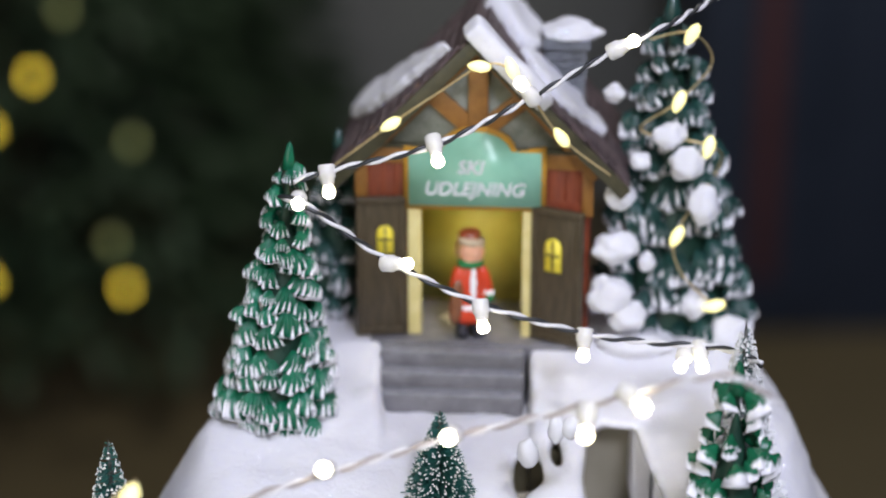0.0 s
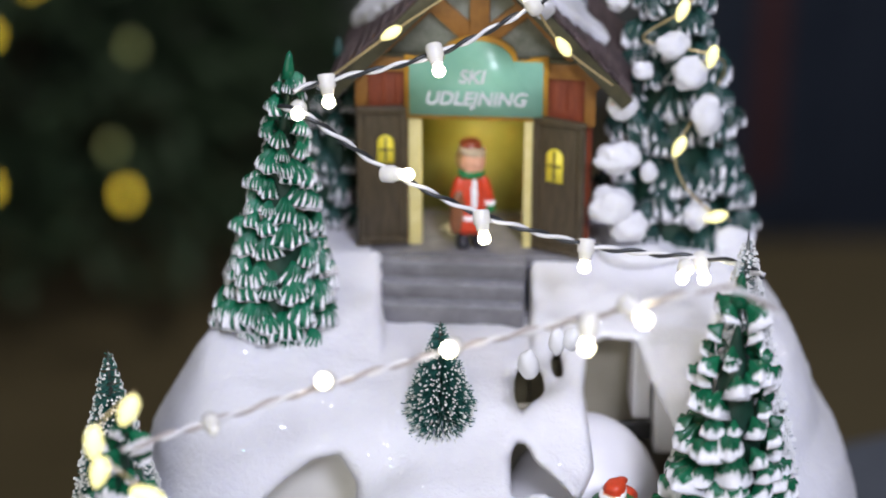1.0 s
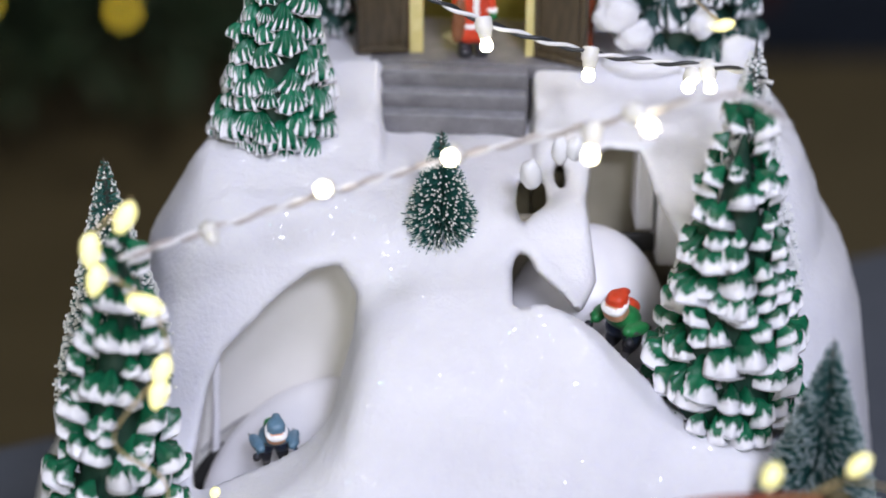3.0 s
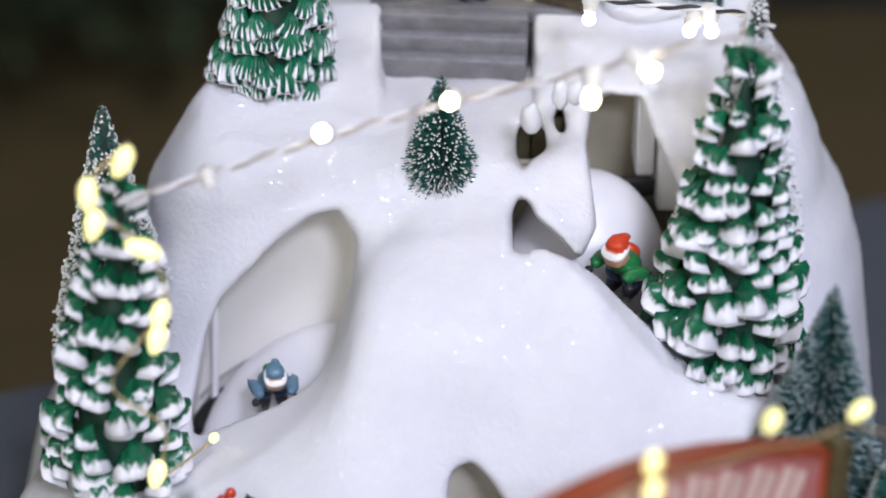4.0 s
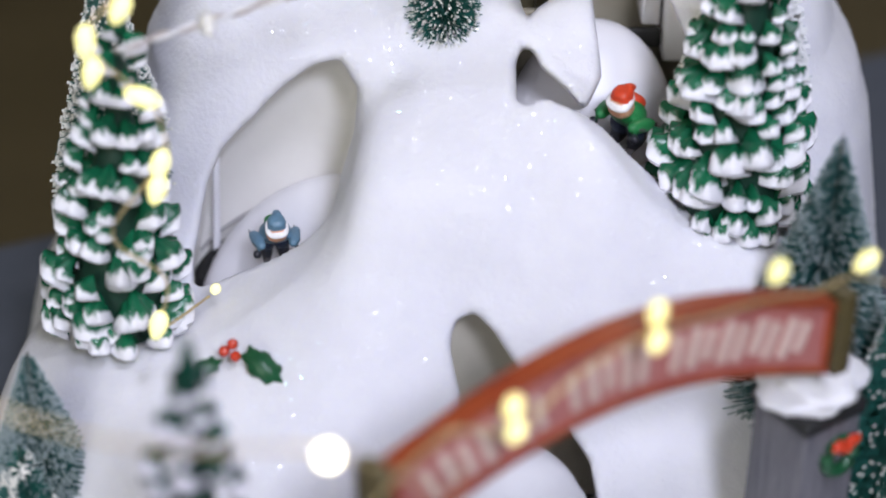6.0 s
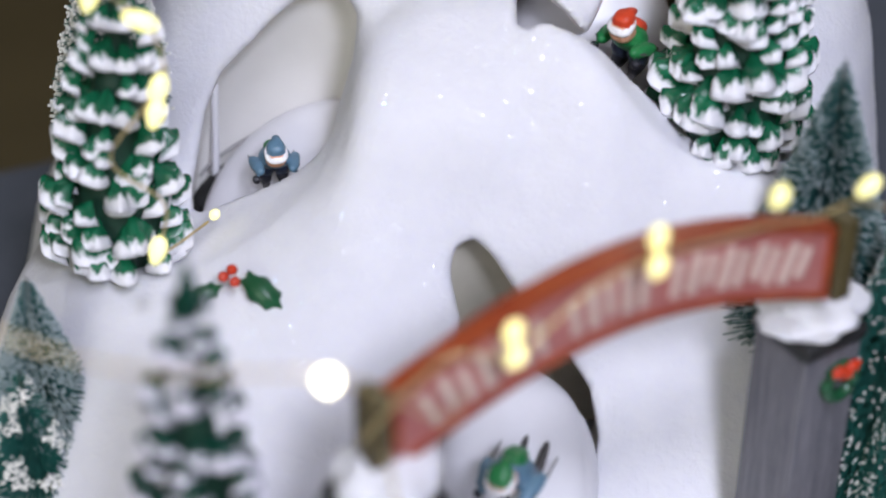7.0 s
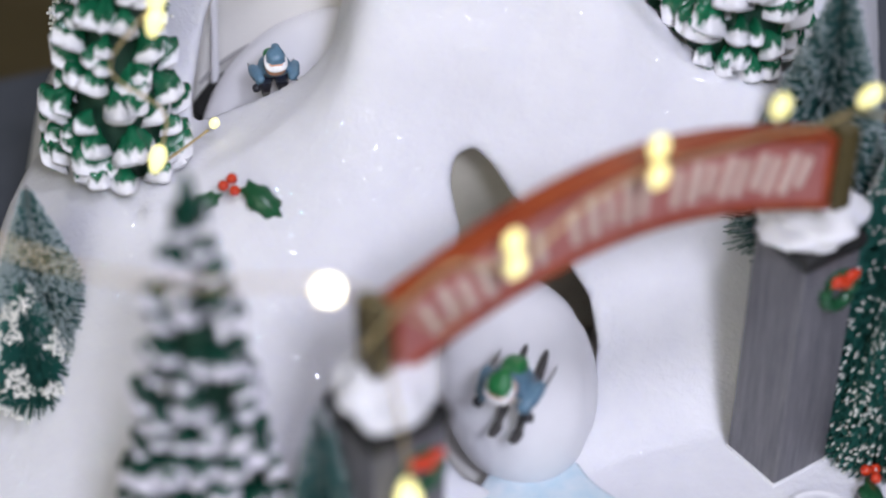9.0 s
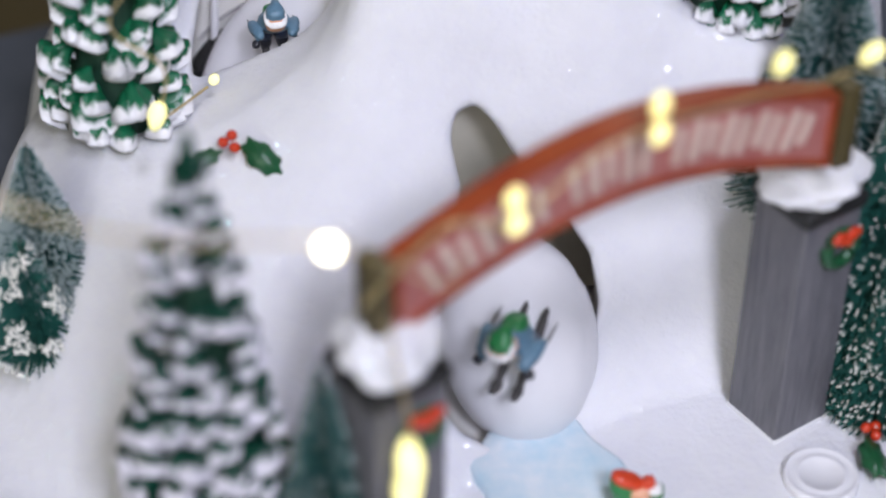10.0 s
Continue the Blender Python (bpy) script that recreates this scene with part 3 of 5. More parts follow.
def brush_tree(at, height, radius, count, paint, label, seed, thick=0.00022, lean=0.0, knob=1.7, share_lit=0.35, clumps=False):
    rnd = random.Random(seed)
    tree = thing("brush_tree", at, label, "tree", "bottle-brush trees")
    part("stem", lathe([(0, -0.002), (0.0009, -0.002), (0.0009, height * 0.9), (0, height)], 8), WIRE_STEM, tree)
    verts, faces, dab = [], [], []
    for i in range(count):
        s = 1 - math.sqrt(rnd.random())
        z0 = height * (0.03 + 0.95 * s)
        r = radius * (1 - s) ** 0.95 * rnd.uniform(0.86, 1.06) + 0.0012
        a = rnd.uniform(0, 6.283)
        d = Vector((math.cos(a), math.sin(a), rnd.uniform(0.02, 0.34)))
        side = Vector((-d.y, d.x, 0)).normalized() * thick
        over = d.cross(side).normalized() * thick
        start, end = Vector((0, 0, z0 - 0.10 * r)), Vector((0, 0, z0 - 0.10 * r)) + d * r
        droop = Vector((0, 0, -0.05 * r))
        lit = 1.0 if rnd.random() < share_lit else 0.5
        if clumps:
            lit = 1.0 if noise.noise((end + Vector(at)) * 150) > 0.08 else 0.5
        n = len(verts)
        neck = start + (end - start) * 0.8 + droop * 0.5
        for c, w, t in ((start, 0.8, 0.0), (neck, 0.9, 0.8), (end + droop, knob if lit == 1.0 else 0.7, lit)):
            for e in (side - over * 0.6, -side - over * 0.6, over * 1.2):
                verts.append(c + e * w)
                dab.append(t)
        for k in (0, 3):
            for j in range(3):
                faces.append((n + k + j, n + k + (j + 1) % 3, n + k + 3 + (j + 1) % 3, n + k + 3 + j))
        faces.append((n + 6, n + 7, n + 8))
    ob = part("bristles", ([tuple(c) for c in verts], faces), paint, tree, smooth=False)
    ob.data.attributes.new("dab", "FLOAT", "POINT").data.foreach_set("value", dab)
    ob["kind"] = "stuff"
    tree.rotation_euler.y = radians(lean)
    return tree


brush_tree((-0.001, 0.046, 0.1430), 0.0395, 0.0134, 2600, BRISTLE_FLOCKED, "little green bottle-brush tree with flocked tips, on the ridge", 21, knob=1.5, share_lit=0.33)
brush_tree((-0.1080, 0.034, 0.090), 0.088, 0.0210, 4000, BRISTLE_FLOCKED, "slim green bottle-brush tree with white tips behind the fir", 22, knob=2.3, share_lit=0.7)
brush_tree((0.1150, -0.030, 0.055), 0.096, 0.0270, 10000, BRISTLE_FROST, "grey-green frosted bottle-brush tree", 23, thick=0.00020, knob=1.5, share_lit=0.4)
brush_tree((0.1340, -0.056, 0.000), 0.120, 0.0270, 7000, BRISTLE_FLOCKED, "tall teal bottle-brush tree behind the arch's pillar", 24, thick=0.0003, share_lit=0.22, knob=1.2)
brush_tree((0.1400, -0.070, -0.002), 0.078, 0.0200, 4200, BRISTLE_FLOCKED, "teal bottle-brush tree beside the arch's pillar", 25, thick=0.0003, share_lit=0.22, knob=1.2)
brush_tree((-0.1240, -0.055, 0.0310), 0.058, 0.0175, 4600, BRISTLE_FROST, "teal frosted bottle-brush tree at the foot of the slope", 26, thick=0.00032, knob=1.1, share_lit=0.75)
brush_tree((-0.1270, -0.066, 0.0205), 0.042, 0.0170, 2600, BRISTLE_FLOCKED, "small bottle-brush tree with clumps of flocked snow", 27, thick=0.00026, knob=2.6, clumps=True)
brush_tree((0.0970, 0.042, 0.125), 0.092, 0.0200, 3600, BRISTLE_WHITE, "white flocked bottle-brush tree behind the snowy fir", 29, knob=3.0, share_lit=0.8)
brush_tree((-0.0309, -0.165, 0.000), 0.1058, 0.0200, 3600, BRISTLE_FROST, "small dark bottle-brush tree beside the arch", 28)
# ---- the ski hut ----
DARK_DOOR = mottled("dark_brown_door", (0.045, 0.033, 0.017), (0.090, 0.066, 0.036), 220.0, rough=0.35, bump=0.4, stretch=(3, 3, 0.6))
TIMBER = mottled("ochre_timber", (0.20, 0.085, 0.016), (0.33, 0.15, 0.03), 160.0, rough=0.45, bump=0.4)
RED_WALL = mottled("red_brown_boards", (0.15, 0.022, 0.008), (0.27, 0.060, 0.018), 180.0, rough=0.45, bump=0.5, stretch=(2.5, 1, 0.5))
GABLE_PANEL = mottled("grey_green_plaster", (0.15, 0.16, 0.12), (0.30, 0.31, 0.26), 160.0, rough=0.6, bump=0.3)
ROOF_BROWN = mottled("purple_brown_shingle", (0.055, 0.036, 0.036), (0.11, 0.075, 0.075), 240.0, rough=0.55, bump=0.4, rnd=0.35)
FASCIA = mottled("dark_olive_board", (0.040, 0.038, 0.020), (0.08, 0.07, 0.035), 240.0, rough=0.4, bump=0.3)
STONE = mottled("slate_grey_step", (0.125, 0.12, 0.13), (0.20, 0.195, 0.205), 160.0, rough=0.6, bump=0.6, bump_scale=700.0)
LIT_DUSTY = mottled("dusty_lit_tread", (0.20, 0.20, 0.22), (0.32, 0.32, 0.34), 260.0, rough=0.7, bump=0.6, bump_scale=700.0)
BRICK = mottled("grey_brick", (0.08, 0.085, 0.10), (0.17, 0.18, 0.20), 500.0, rough=0.6, bump=0.5, rnd=0.3)
MORTAR = mottled("pale_mortar", (0.26, 0.27, 0.30), (0.34, 0.35, 0.38), 500.0, rough=0.8)
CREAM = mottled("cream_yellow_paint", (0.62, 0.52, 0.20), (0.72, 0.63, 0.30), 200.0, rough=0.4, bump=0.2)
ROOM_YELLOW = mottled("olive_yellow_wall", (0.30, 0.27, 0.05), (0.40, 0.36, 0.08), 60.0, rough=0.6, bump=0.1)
MINT = mottled("mint_green_sign", (0.24, 0.50, 0.35), (0.29, 0.56, 0.41), 60.0, rough=0.25, bump=0.05)
OCHRE = mottled("ochre_rim", (0.50, 0.25, 0.025), (0.60, 0.32, 0.05), 200.0, rough=0.35, bump=0.1)
LETTER = mottled("pale_grey_letter", (0.60, 0.62, 0.62), (0.68, 0.69, 0.70), 200.0, rough=0.5, bump=0.0)
PANE = glow("lit_yellow_pane", (0.70, 0.58, 0.05), 0.15)

hut = thing("ski_hut", (0.0110, 0.1250, 0.1770), "red-brown ski hire hut with snowy shingle roof and open doors", "house", turn=-4.5)


def mm(*a, bevel=0.0, **k):
    return box_bm(*(v / 1000 for v in a), bevel=bevel / 1000, **k)


def bar(p, q, width, depth, y, bevel=0.3):
    """A timber in the front's plane from p to q, in millimetres."""
    dx, dz = q[0] - p[0], q[1] - p[1]
    n = math.hypot(dx, dz)
    bm = mm(0, n, -depth, 0, -width / 2, width / 2, bevel=bevel)
    bmesh.ops.transform(bm, verts=bm.verts, matrix=pose(p[0] / 1000, y / 1000, p[1] / 1000, 0, -math.degrees(math.atan2(dz, dx)), 0))
    return bm


def plate(pts, y0, y1):
    """A flat board of that outline in the front's plane, from y0 to y1, in millimetres."""
    bm = bmesh.new()
    a = [bm.verts.new((x / 1000, y0 / 1000, z / 1000)) for x, z in pts]
    b = [bm.verts.new((x / 1000, y1 / 1000, z / 1000)) for x, z in pts]
    bm.faces.new(a)
    bm.faces.new(b[::-1])
    for i in range(len(pts)):
        j = (i + 1) % len(pts)
        bm.faces.new((a[j], a[i], b[i], b[j]))
    bmesh.ops.recalc_face_normals(bm, faces=bm.faces)
    return bm


# walls: two front pieces beside the doorway, one over it, sides, back
part("wall", mm(-41.5, -23.5, 0, 3, -12, 66, bevel=0.3), RED_WALL, hut)
part("wall", mm(21.5, 41.5, 0, 3, -12, 66, bevel=0.3), RED_WALL, hut)
part("wall", mm(-23.4, 21.4, 0, 3, 50, 66, bevel=0.3), RED_WALL, hut)
part("wall", mm(-41.5, -38.5, 3.1, 66, -12, 66, bevel=0.3), RED_WALL, hut)
part("wall", mm(38.5, 41.5, 3.1, 66, -12, 66, bevel=0.3), RED_WALL, hut)
part("wall", mm(-38.4, 38.4, 63, 66, -12, 66, bevel=0.3), RED_WALL, hut)
part("gable", plate([(-41.5, 66.1), (41.5, 66.1), (1, 108)], 0.5, 3), GABLE_PANEL, hut, "grey-green plaster gable")
part("gable", plate([(-41.5, 66.1), (41.5, 66.1), (1, 108)], 63, 66), GABLE_PANEL, hut)
for w in (-33, -28.5, 27, 32, 36.5):
    part("batten", mm(w, w + 0.9, -0.5, 0.1, 52, 66, bevel=0.1), RED_WALL, hut)
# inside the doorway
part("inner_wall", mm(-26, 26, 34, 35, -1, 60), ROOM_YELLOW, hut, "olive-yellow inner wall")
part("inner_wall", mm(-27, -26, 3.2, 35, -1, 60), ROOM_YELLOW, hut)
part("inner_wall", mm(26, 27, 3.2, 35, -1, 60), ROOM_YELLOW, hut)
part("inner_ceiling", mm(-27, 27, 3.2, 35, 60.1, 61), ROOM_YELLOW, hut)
part("porch_floor", mm(-37, 40, -9, 36, -6, -0.5, bevel=0.5), STONE, hut, "slate-grey porch floor")
glim = bpy.data.lights.new("hut_lamp", "POINT")
glim.energy, glim.color, glim.shadow_soft_size = 0.022, (1.0, 0.90, 0.50), 0.004
new("hut_lamp", glim).matrix_world = hut.matrix_basis @ pose(0, 0.008, 0.030)
# timbers of the gable
part("beam", bar((-43, 68), (43, 66), 5.5, 2.5, 0.4), TIMBER, hut)
part("beam", bar((1.5, 70), (1.5, 104), 7.0, 2.6, 0.3), TIMBER, hut)
part("beam", bar((-44, 64), (1, 109), 7.5, 3.0, 0.2), TIMBER, hut)
part("beam", bar((45, 62), (2, 109), 7.5, 3.0, 0.1), TIMBER, hut)
part("beam", bar((-1, 78), (-17, 92), 6.5, 2.2, 0.5), TIMBER, hut)
part("beam", bar((4, 78), (20, 91), 6.5, 2.2, 0.5), TIMBER, hut)
part("beam", mm(-42.5, -38.0, -1.5, 0.4, 50, 66, bevel=0.3), TIMBER, hut)
part("beam", mm(38.5, 42.5, -1.5, 0.4, 46, 66, bevel=0.3), TIMBER, hut)
for a, b in (((-37, 71.5), (-9, 71)), ((10, 70.5), (37, 70))):
    part("ledge", bar(a, b, 1.2, 3.2, 0.2, 0.2), FASCIA, hut)
# door posts
part("door_post", mm(-23.6, -18.8, -2.2, 1.5, -0.4, 50, bevel=0.4), CREAM, hut, "cream-yellow door post")
part("door_post", mm(17.6, 21.4, -2.2, 1.5, -0.4, 50, bevel=0.4), CREAM, hut, "cream-yellow door post")


def arch_outline(x0, x1, z0, z1, rise, n=8):
    c, r = (x0 + x1) / 2, (x1 - x0) / 2
    return [(x0, z0), (x1, z0)] + [(c + r * math.cos(math.pi * i / n), z1 - rise + rise * math.sin(math.pi * i / n)) for i in range(n + 1)]


def hut_door(x0, x1, z0, z1, y, wx0, wx1, wz0, wz1, hinge, swing):
    """An open door folded back on the front, with a raised rim and a little arched pane."""
    door = part("door", mm(x0, x1, y - 2, y, z0, z1, bevel=0.5), DARK_DOOR, hut, "dark brown panelled door, opened")
    door.matrix_basis = pose(hinge / 1000, y / 1000, 0, 0, 0, swing) @ pose(-hinge / 1000, -y / 1000, 0)
    for a in ((x0 + 0.2, x0 + 2.4, z0 + 2.7, z1 - 2.7), (x1 - 2.4, x1 - 0.2, z0 + 2.7, z1 - 2.7), (x0 + 0.2, x1 - 0.2, z0 + 0.2, z0 + 2.6), (x0 + 0.2, x1 - 0.2, z1 - 2.6, z1 - 0.2)):
        part("rim", mm(a[0], a[1], y - 2.9, y - 1.9, a[2], a[3], bevel=0.35), DARK_DOOR, door)
    part("pane", plate(arch_outline(wx0, wx1, wz0, wz1, 3.0), y - 2.7, y - 1.9), PANE, door, "lit yellow pane")
    c = (wx0 + wx1) / 2
    part("glazing_bar", mm(c - 0.35, c + 0.35, y - 3.0, y - 2.6, wz0 + 0.5, wz1 - 0.6, bevel=0.1), DARK_DOOR, door)
    part("glazing_bar", mm(wx0 + 0.5, wx1 - 0.5, y - 3.0, y - 2.6, (wz0 + wz1) / 2 - 0.4, (wz0 + wz1) / 2 + 0.3, bevel=0.1), DARK_DOOR, door)


hut_door(-42.4, -24.2, 0.0, 52.5, -0.6, -35.0, -29.0, 31.5, 42.0, -24.2, 9.0)
hut_door(21.8, 42.0, 0.0, 50.5, -0.6, 27.5, 34.0, 27.0, 39.5, 21.8, -27.0)
# steps, each with a worn edge
for i in range(3):
    bm = mm(-32.5, 19.5, -15.5 - 7.0 * i, -8.5, -11 - 5.2 * i, -5.2 * (i + 0.55) + 0.6, bevel=0.8)
    bmesh.ops.subdivide_edges(bm, edges=[e for e in bm.edges if e.calc_length() > 0.03], cuts=14)
    for vert in bm.verts:
        vert.co += Vector((0, 0.9, 0.6)) * 0.001 * noise.noise(vert.co * 220 + Vector((0, 3 * i, 0)))
    step = part("step", bm, STONE, hut, "worn slate-grey step")
    # dusty tread, painted paler than the step as its top catches more light
    part("tread", mm(-32.0, 19.0, -15.2 - 7.0 * i, -9.2 - 7.0 * i, -5.2 * (i + 0.55) + 0.4, -5.2 * (i + 0.55) + 1.1, bevel=0.3), LIT_DUSTY, step, "dusty grey tread, paler for the light on its top")
# roof: slabs, boards at the front, shingles
PITCH = math.atan2(54, 53.5)
for side in (-1, 1):
    turn = Matrix.Translation((0.0012, 0, 0.1130)) @ Matrix.Diagonal((side, 1, 1, 1)) @ pose(0, 0, 0, 0, math.degrees(PITCH), 0)
    bm = mm(-1.0 if side > 0 else 0.5, 76, -8, 72, -3.0, -0.2, bevel=0.4)
    bmesh.ops.transform(bm, verts=bm.verts, matrix=turn)
    if side < 0:
        bmesh.ops.reverse_faces(bm, faces=bm.faces)
    roof = part("roof", bm, ROOF_BROWN, hut, "purple-brown shingle roof")
    bm = mm(-0.5 if side > 0 else 1.0, 76.5, -10, -8.1, -4.5, 0.6, bevel=0.5)
    bmesh.ops.transform(bm, verts=bm.verts, matrix=turn)
    if side < 0:
        bmesh.ops.reverse_faces(bm, faces=bm.faces)
    part("fascia", bm, FASCIA, roof, "dark olive front board")
    tile = bmesh.new()
    add_box(tile, -0.0034, 0.0034, -0.0029, 0.0029, -0.0004, 0.0007, bevel=0.0004)
    me = bpy.data.meshes.new("shingle")
    tile.to_mesh(me)
    tile.free()
    me.materials.append(ROOF_BROWN)
    rnd = random.Random(41 + side)
    for r in range(13):
        for c in range(13):
            m = turn @ Matrix.Translation((0.0048 + 0.0056 * r, -0.0050 + 0.0060 * c + 0.003 * (r % 2), 0.0007))
            m = m @ pose(0, 0, 0, rnd.uniform(-3, 3), 6 + rnd.uniform(-3, 3), rnd.uniform(-5, 5))
            share("shingle", me, roof, m)
# chimney
chimney = part("chimney", mm(24.5, 38.3, 30, 42, 55, 99, bevel=0.4), MORTAR, hut, "grey brick chimney")
bm = mm(-2.2, 2.2, -0.7, 0.7, -1.35, 1.35, bevel=0.3)
me = bpy.data.meshes.new("brick")
bm.to_mesh(me)
bm.free()
me.materials.append(BRICK)
for r in range(9):
    for c in range(3):
        x = (27.0 + 4.6 * c + (0.0 if r % 2 else -0.7)) / 1000
        share("brick", me, chimney, pose(min(x, 0.0362), 0.0298, 0.0705 + 0.0033 * r))
        share("brick", me, chimney, pose(0.0243, 0.0322 + 0.0039 * c - (0 if r % 2 else 0.0004), 0.0705 + 0.0033 * r, 0, 0, 90))
part("coping", mm(22.8, 40.0, 28.3, 43.7, 99, 103, bevel=0.6), BRICK, chimney, "dark chimney coping")


def blob(size, seed, flat=0.35, lumps=0.25, cuts=3):
    """A lump of snow with a flattened underside, sized in millimetres."""
    bm = bmesh.new()
    bmesh.ops.create_icosphere(bm, subdivisions=cuts, radius=0.5)
    off = Vector((seed * 3.7, seed * 1.3, 0))
    for vert in bm.verts:
        vert.co *= 1 + lumps * noise.noise(vert.co * 2.6 + off) + 0.28 * lumps * noise.noise(vert.co * 7 + off)
        if vert.co.z < 0:
            vert.co.z *= flat
        vert.co = Vector((vert.co.x * size[0], vert.co.y * size[1], vert.co.z * size[2])) / 1000
    return bm


def snow_sheet(side, pts, thick, seed, edge=2.4):
    """A sheet of snow with rounded, uneven rims lying on the roof. pts: its outline as distances down the slope and back from the front, in millimetres."""
    lo, hi = np.min(pts, 0) - 5, np.max(pts, 0) + 5
    gu, gv, gw = np.arange(lo[0], hi[0], 0.8), np.arange(lo[1], hi[1], 0.8), np.arange(-4.0, thick + 4.0, 0.8)
    u, w, h = np.meshgrid(gu, gv, gw, indexing="ij")
    rim = polygon(u, w, pts) + 1.1 * waves(u, w, 0, 9.0, seed) + 0.5 * waves(u, w, 0, 4.0, seed + 1)
    top = thick * (0.85 + 0.30 * waves(u, w, 0, 14.0, seed + 2))
    field = np.hypot(np.clip(rim + edge, 0, None), np.clip(np.abs(h + 0.5) - (top + 0.5 - edge), 0, None)) - edge
    vs, fs = surface_nets(field.astype(np.float32), (lo[0], lo[1], -4.0), 0.8)
    m = Matrix.Translation((0.0012, 0, 0.1130)) @ Matrix.Diagonal((side, 1, 1, 1)) @ pose(0, 0, 0, 0, math.degrees(PITCH), 0) @ pose(0, 0, 0.0012)
    vs = [m @ (Vector(c) / 1000) for c in vs.tolist()]
    bm = bmesh.new()
    made = [bm.verts.new(c) for c in vs]
    for f in fs.tolist():
        bm.faces.new([made[k] for k in f])
    bmesh.ops.recalc_face_normals(bm, faces=bm.faces)
    part("snow_patch", bm, SNOW, hut, "patch of glittering snow")


snow_sheet(-1, [(13, 4), (27, 10), (43, 18), (58, 34), (70, 54), (72, 66), (62, 74), (44, 56), (28, 36), (15, 16)], 4.2, 1)
snow_sheet(1, [(-3, -12), (8, -13.5), (20, -14), (31, -13.5), (35, -10), (31, -6), (20, -5), (9, -3), (-1, 0), (-5, -4)], 4.6, 2)
snow_sheet(1, [(0, 40), (8, 30), (16, 22), (22, 24), (26, 36), (24, 56), (14, 70), (2, 66)], 6.0, 3, 3.0)
snow_sheet(1, [(18, 18), (24, 8), (34, 2), (44, 4), (52, 10), (61, 16), (63, 24), (55, 26), (50, 22), (48, 34), (40, 28), (32, 32), (24, 28)], 3.8, 4)
cap = part("snow_cap", blob((21, 19, 10), 9, 0.35, 0.34, 4), SNOW, chimney, "cap of snow")
cap.matrix_basis = pose(0.0325, 0.036, 0.1035)
# sign
sign = thing("shop_sign", (0, 0, 0), "mint-green sign with ochre rim over the doorway", "sign")
sign.matrix_basis = hut.matrix_basis @ pose(0, -0.0032, 0)


def sign_outline(grow):
    z0, z1, x0, x1 = 50 - grow, 70 + grow, -23 - grow, 24 + grow
    out = [(x0, z0), (x1, z0), (x1, z1)]
    for i in range(13):
        a = math.pi * (0.05 + 0.90 * i / 12)
        out.append((1.0 + (12.5 + grow) * math.cos(a), 68.8 + (8.5 + grow) * math.sin(a)))
    return out + [(x0, z1)]


part("rim", plate(sign_outline(1.7), 0.0, 3.0), OCHRE, sign, "ochre rim")
part("board", plate(sign_outline(0.0), -0.9, 0.8), MINT, sign, "mint-green board")


def lettering(body, height, x, z, parent, material, slant=0.22, bold=0.00015, wide=1.0, y=-0.0013):
    cu = bpy.data.curves.new("letters", "FONT")
    cu.body, cu.size, cu.align_x, cu.shear, cu.offset, cu.extrude = body, height, "CENTER", slant, bold, 0.0002
    tmp = new("letters_curve", cu)
    me = bpy.data.meshes.new_from_object(tmp.evaluated_get(bpy.context.evaluated_depsgraph_get()))
    bpy.data.objects.remove(tmp)
    me.materials.clear()
    me.materials.append(material)
    ob = new("lettering", me)
    ob.parent = parent
    ob.matrix_basis = pose(x, y, z, 90, 0, 0) @ Matrix.Diagonal((wide, 1, 1, 1))
    return ob


lettering("SKI", 0.0068, -0.0012, 0.0622, sign, LETTER)
lettering("UDLEJNING", 0.0068, 0.0003, 0.0542, sign, LETTER)

# ---- figurines ----
PAINT = {k: mottled("figurine_" + k, c, tuple(min(1, 1.35 * v) for v in c), 500.0, rough=0.35, bump=0.15) for k, c in dict(
    red=(0.50, 0.045, 0.014), hair=(0.34, 0.20, 0.075), fur=(0.44, 0.34, 0.22), rust=(0.24, 0.05, 0.02), white=(0.70, 0.68, 0.68), green=(0.015, 0.16, 0.045), skin=(0.60, 0.31, 0.19), dark=(0.018, 0.018, 0.024),
    brown=(0.17, 0.065, 0.028), blue=(0.09, 0.17, 0.24), grey=(0.07, 0.065, 0.065), navy=(0.020, 0.030, 0.060), orange=(0.55, 0.20, 0.05)).items()}


